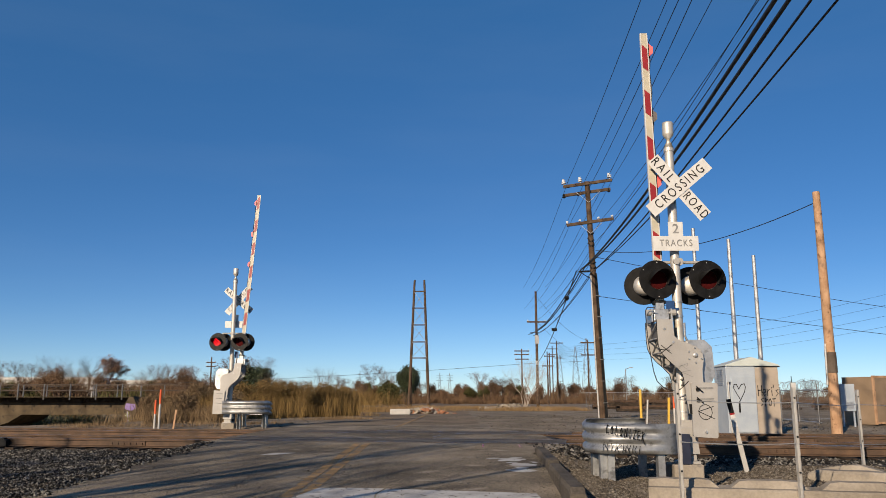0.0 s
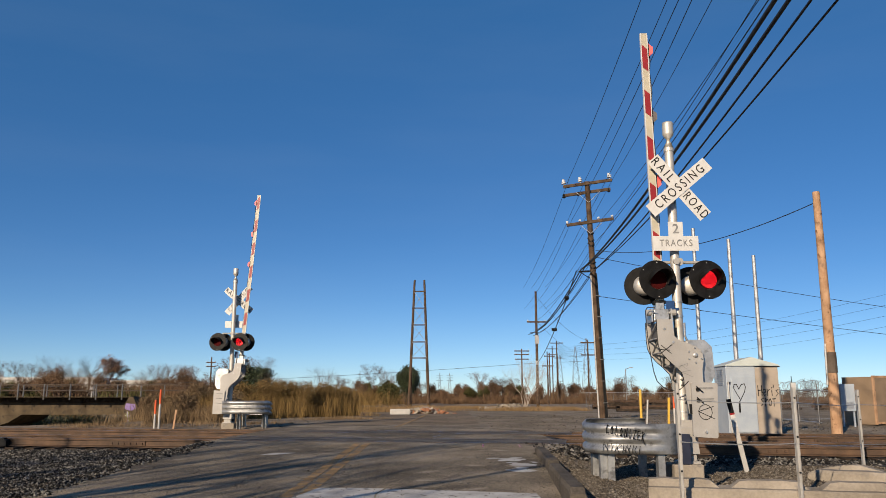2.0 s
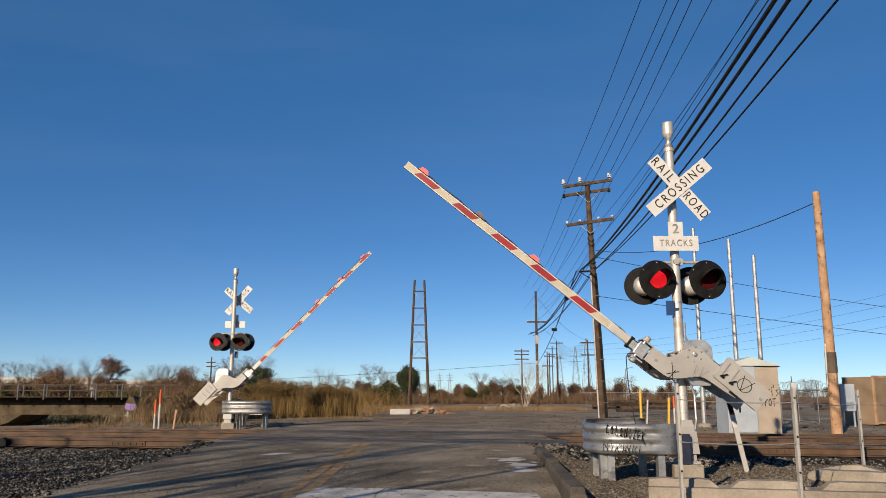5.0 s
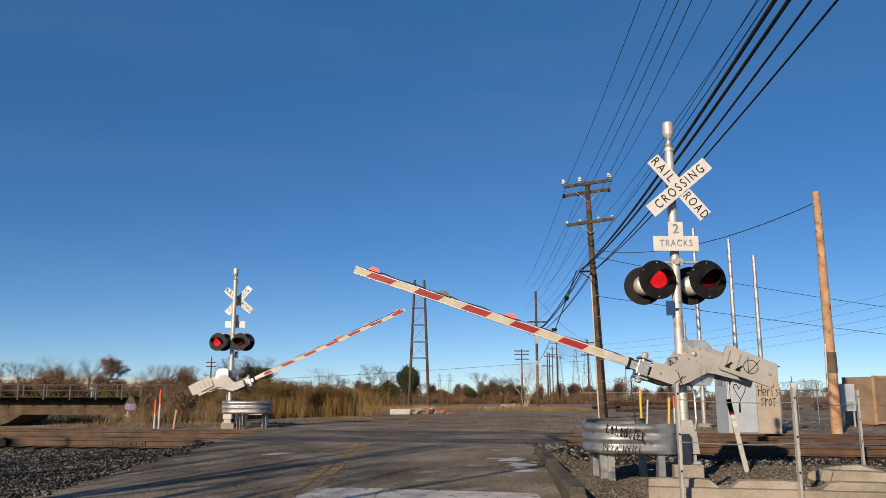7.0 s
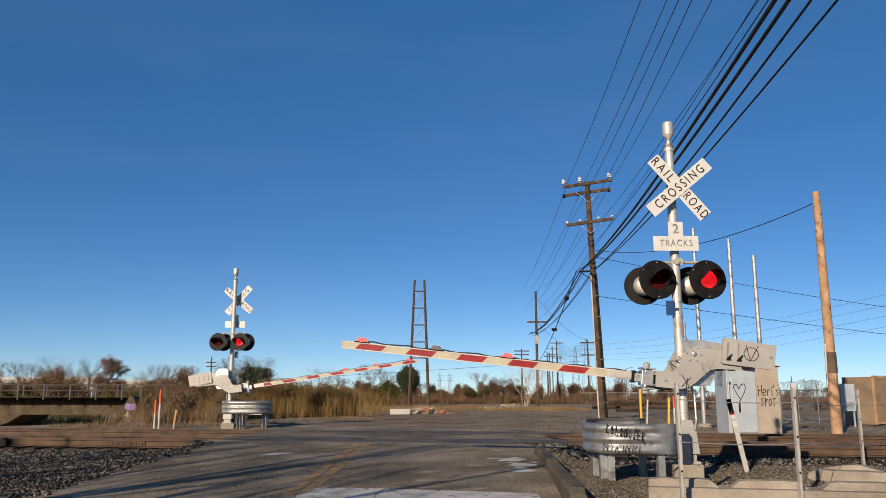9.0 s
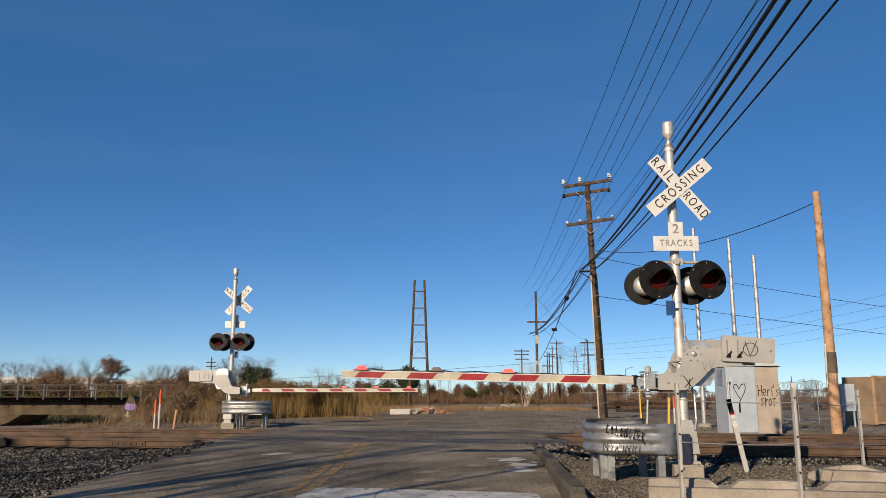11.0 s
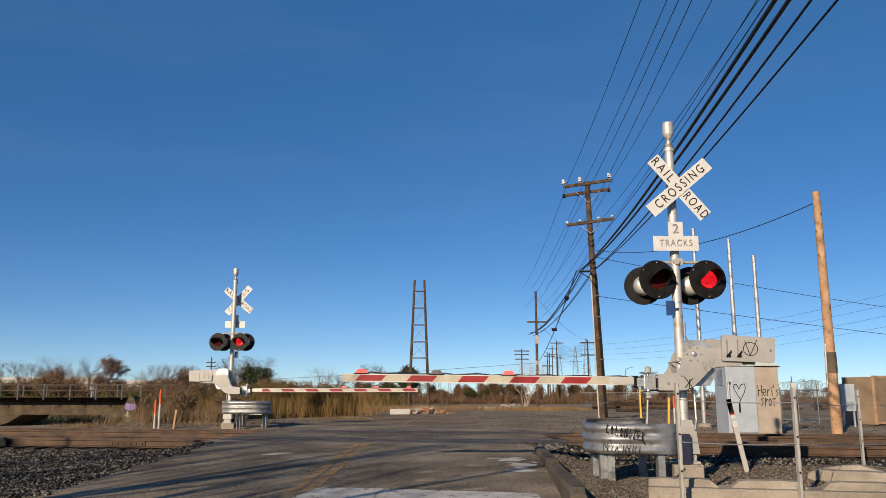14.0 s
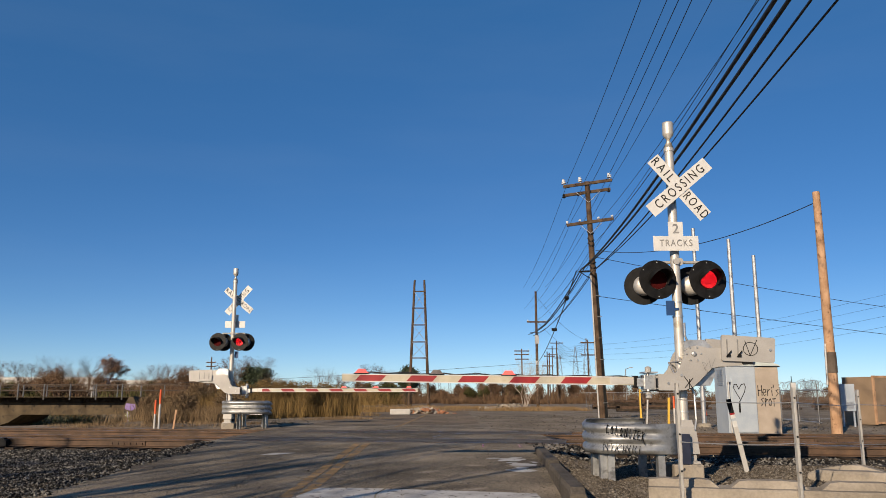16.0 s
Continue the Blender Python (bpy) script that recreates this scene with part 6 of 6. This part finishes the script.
# leafless trees standing behind the viewpoint, whose shadows fall over the road
for i, (x, y, h, sp) in enumerate(((-8, 5, 7.5, 0.45), (-9.5, 3, 8.5, 0.45), (-11, 6, 8, 0.45), (-8, 1, 9, 0.45), (-12.5, 3, 9.5, 0.45), (-14.5, 7, 8.5, 0.45), (-6.8, 3.2, 6.5, 0.5), (-7, -2, 8, 0.5))):
    tree("street_tree", pose(x, y, ground_z(x, y), 0, 0, 40 * i), h, 50 + i, "leafless street tree casting long shadows", "bark", None, 2 if i < 6 else 3, sp, 1, thick=0.013 if i < 6 else 0.009, stems=3, group="street trees")


# ---- loose stones ----
def stones(name, boxes, material, label, seed, lo, hi, keep=None):
    """Angular stones strewn over the ground within boxes (x0, x1, y0, y1, count)."""
    rs = np.random.RandomState(seed)
    base = np.array([(1, 0, 0), (-1, 0, 0), (0, 1, 0), (0, -1, 0), (0, 0, 1), (0, 0, -0.6)], float)
    tris = np.array([(0, 2, 4), (2, 1, 4), (1, 3, 4), (3, 0, 4), (2, 0, 5), (1, 2, 5), (3, 1, 5), (0, 3, 5)])
    vs, fs, n = [], [], 0
    for x0, x1, y0, y1, count in boxes:
        for i in range(count):
            x, y = rs.uniform(x0, x1), rs.uniform(y0, y1)
            if keep and not keep(x, y):
                continue
            s = rs.uniform(lo, hi) * (0.6 + 0.8 * rs.rand())
            v = base * rs.uniform(0.65, 1.25, (6, 3)) * s * np.array([1.1, 0.9, 0.75]) + rs.uniform(-0.2, 0.2, (6, 3)) * s
            a = rs.uniform(0, 6.28)
            c, d = math.cos(a), math.sin(a)
            v[:, :2] = v[:, :2] @ np.array([[c, d], [-d, c]])
            v += (x, y, (road_z(x, y) if ROAD_L < x < ROAD_R and along(x, y) < 16.5 else ground_z(x, y)) + s * 0.25)
            vs.append(v)
            fs.append(tris + n * 6)
            n += 1
    me = bpy.data.meshes.new(name)
    me.from_pydata(np.concatenate(vs).tolist(), [], np.concatenate(fs).tolist())
    me.materials.append(M[material])
    return tagged(new(name, me), label, "gravel", kind="stuff")


def isle(name, c1, c2, c3, rough=0.9):
    """Stone of a colour of its own for each piece."""
    m = bpy.data.materials.new(name)
    m.use_nodes = True
    n, l = m.node_tree.nodes, m.node_tree.links
    g = n.new("ShaderNodeNewGeometry")
    r = n.new("ShaderNodeValToRGB")
    r.color_ramp.elements[0].color, r.color_ramp.elements[1].color = rgb(c1), rgb(c3)
    e = r.color_ramp.elements.new(0.6)
    e.color = rgb(c2)
    l.new(g.outputs["Random Per Island"], r.inputs[0])
    tc = n.new("ShaderNodeTexCoord")
    t = n.new("ShaderNodeTexNoise")
    t.inputs["Scale"].default_value = 40
    l.new(tc.outputs["Object"], t.inputs["Vector"])
    mx = n.new("ShaderNodeMix")
    mx.data_type, mx.blend_type = "RGBA", "MULTIPLY"
    mx.inputs[0].default_value = 0.5
    l.new(r.outputs[0], mx.inputs[6])
    l.new(t.outputs[0], mx.inputs[7])
    l.new(mx.outputs[2], n["Principled BSDF"].inputs["Base Color"])
    n["Principled BSDF"].inputs["Roughness"].default_value = rough
    n["Principled BSDF"].inputs["Specular IOR Level"].default_value = 0.1
    return m


M["ballast"] = isle("dark_ballast", (0.005, 0.0048, 0.0043), (0.03, 0.028, 0.025), (0.25, 0.24, 0.215))
M["gravelbits"] = isle("tan_gravel", (0.0465, 0.0395, 0.0303), (0.116, 0.0978, 0.0765), (0.241, 0.218, 0.181))
off_left = lambda x, y: x < ROAD_L + 0.4 * noise.noise((y * 1.5, 3, 0)) + 0.3 * noise.noise((x * 9, y * 9, 5)) + 0.3 and along(x, y) < 17.35
off_right = lambda x, y: x > ROAD_R + 0.12 and along(x, y) < 17.35
stones("ballast", [(-12.5, -4.3, 8.6, 20, 90000)], "ballast", "coarse dark grey track ballast", 41, 0.015, 0.031, off_left)
stones("ballast", [(1.6, 10, 14.5, 18, 8000)], "ballast", "coarse dark grey track ballast", 42, 0.025, 0.045, lambda x, y: off_right(x, y) and along(x, y) > 15.4)
stones("loose_gravel", [(1.5, 8.5, 9.2, 15.5, 48000)], "gravelbits", "loose tan and grey gravel", 43, 0.007, 0.02, off_right)
stones("loose_gravel", [(-12, -5.1, 8.4, 13, 3000)], "gravelbits", "loose tan and grey gravel", 44, 0.012, 0.03, off_left)
stones("far_gravel", [(-14, 16, 24.6, 46, 9000)], "gravelbits", "loose pale gravel beyond the tracks", 45, 0.012, 0.032, lambda x, y: along(x, y) > 23.8)
stones("ballast", [(-30, 14, 18, 32, 9000)], "ballast", "coarse dark grey track ballast", 46, 0.03, 0.055, lambda x, y: 17.6 < along(x, y) < 24.6 and not ROAD_L - 0.4 < x < ROAD_R + 1.1)
stones("road_grit", [(-5.1, 1.55, 8.8, 16.5, 5000)], "gravelbits", "fine grit strewn on the asphalt", 47, 0.004, 0.011)


# ---- what moves ----
def flash(led, spans):
    """The led cluster comes forward into the lens while lit and draws back into the housing between flashes."""
    lit, dark = pose(0, 0, 0.014), pose(0, 0, -0.05)
    on = any(a <= 0 for a, b in spans)
    rows = [(0, lit if on else dark)]
    for a, b in spans:
        if a > 0:
            rows += [(a - 0.034, dark), (a, lit)]
        if b < 16:
            rows += [(b - 0.034, lit), (b, dark)]
    rows.append((16, lit if spans[-1][1] >= 16 else dark))
    walk(led, rows)


def swing(arm, rows, drop=0.0):
    walk(arm, [(t, pose(PX, 0, PZ - drop, 0, a, 0)) for t, a in rows])


def hang(cable, rows):
    """The slack cable keeps hanging plumb from the clamp that carries its upper end."""
    out = []
    for t, a in rows:
        c, s = math.cos(radians(a)), math.sin(radians(a))
        out.append((t, pose(PX - 0.70 * c - 0.575 * s - 0.10, -0.3, PZ + 0.70 * s - 0.575 * c)))
    walk(cable, out)


def motions():
    near_rows = [(0, 89.35), (2.2, 89.35), (2.3, 87.5), (2.5, 80.9), (3, 68.7), (3.5, 59.6), (4, 51.9), (4.2, 49.1), (4.9, 40.37), (5.6, 32.14), (6.3, 24.91), (6.5, 23.11), (7, 18.79), (7.5, 15.27),
                     (8, 11.64), (8.5, 8.72), (9, 6.11), (9.2, 5.18), (9.7, 3.1), (10.2, 1.9), (10.8, 1.35), (11.5, 1.15), (12.05, 1.05), (12.4, 0.72), (12.6, 0.68), (16, 0.68)]
    swing(near_arm, near_rows)
    hang(slack_cable, near_rows)
    swing(far_arm, [(0, 86.2), (2.4, 86.2), (2.5, 85.3), (3, 76.8), (3.5, 66.3), (4, 58.8), (4.2, 56.1), (4.9, 47.0), (5.6, 38.6), (6.3, 31.2), (6.5, 29.2), (7, 24.7), (7.5, 20.4), (8, 16.4),
                    (8.5, 12.3), (9, 8.7), (9.2, 7.4), (9.8, 3.8), (10.4, 1.0), (10.8, 0), (16, 0)], 0.095)
    gap_l, gap_r = [(4.8, 5.3), (5.9, 6.4)], [(4.15, 4.7), (5.4, 5.85)]
    gap2_l, gap2_r = [(9.55, 10.0), (10.6, 11.0)], [(10.1, 10.5), (11.1, 11.6)]
    for led in (near_leds[0], near_back[0]):
        flash(led, [(1.3, 1.65), (2.3, 2.85), (3.4, 4.1), *gap_l, (6.85, 7.6), *gap2_l, (11.7, 12.2), (12.95, 13.15), (14.2, 14.65), (15.4, 15.9)])
    for led in (near_leds[1], near_back[1]):
        flash(led, [(0.4, 1.1), (1.7, 2.2), *gap_r, (6.46, 6.8), (7.7, 8.15), (8.95, 9.5), *gap2_r, (12.4, 12.9), (13.7, 14.1), (14.7, 14.9), (15.96, 16)])
    # the far signal stands turned about, so its first light from here is its second pair
    for led in (far_leds[0], far_back[0]):
        flash(led, [(0, 0.3), (1.2, 1.65), (2.25, 2.75), (3.8, 4.1), *gap_l, (6.85, 7.6), (8.3, 8.8), *gap2_l, (11.7, 12.05), (12.9, 13.6), (14.2, 14.7), (15.3, 15.8)])
    for led in (far_leds[1], far_back[1]):
        flash(led, [(0.4, 1.05), (1.7, 2.2), (2.8, 3.35), *gap_r, (6.46, 6.8), (7.7, 8.2), (8.9, 9.5), *gap2_r, (12.4, 12.85), (13.7, 14.15), (15.85, 16)])


motions()
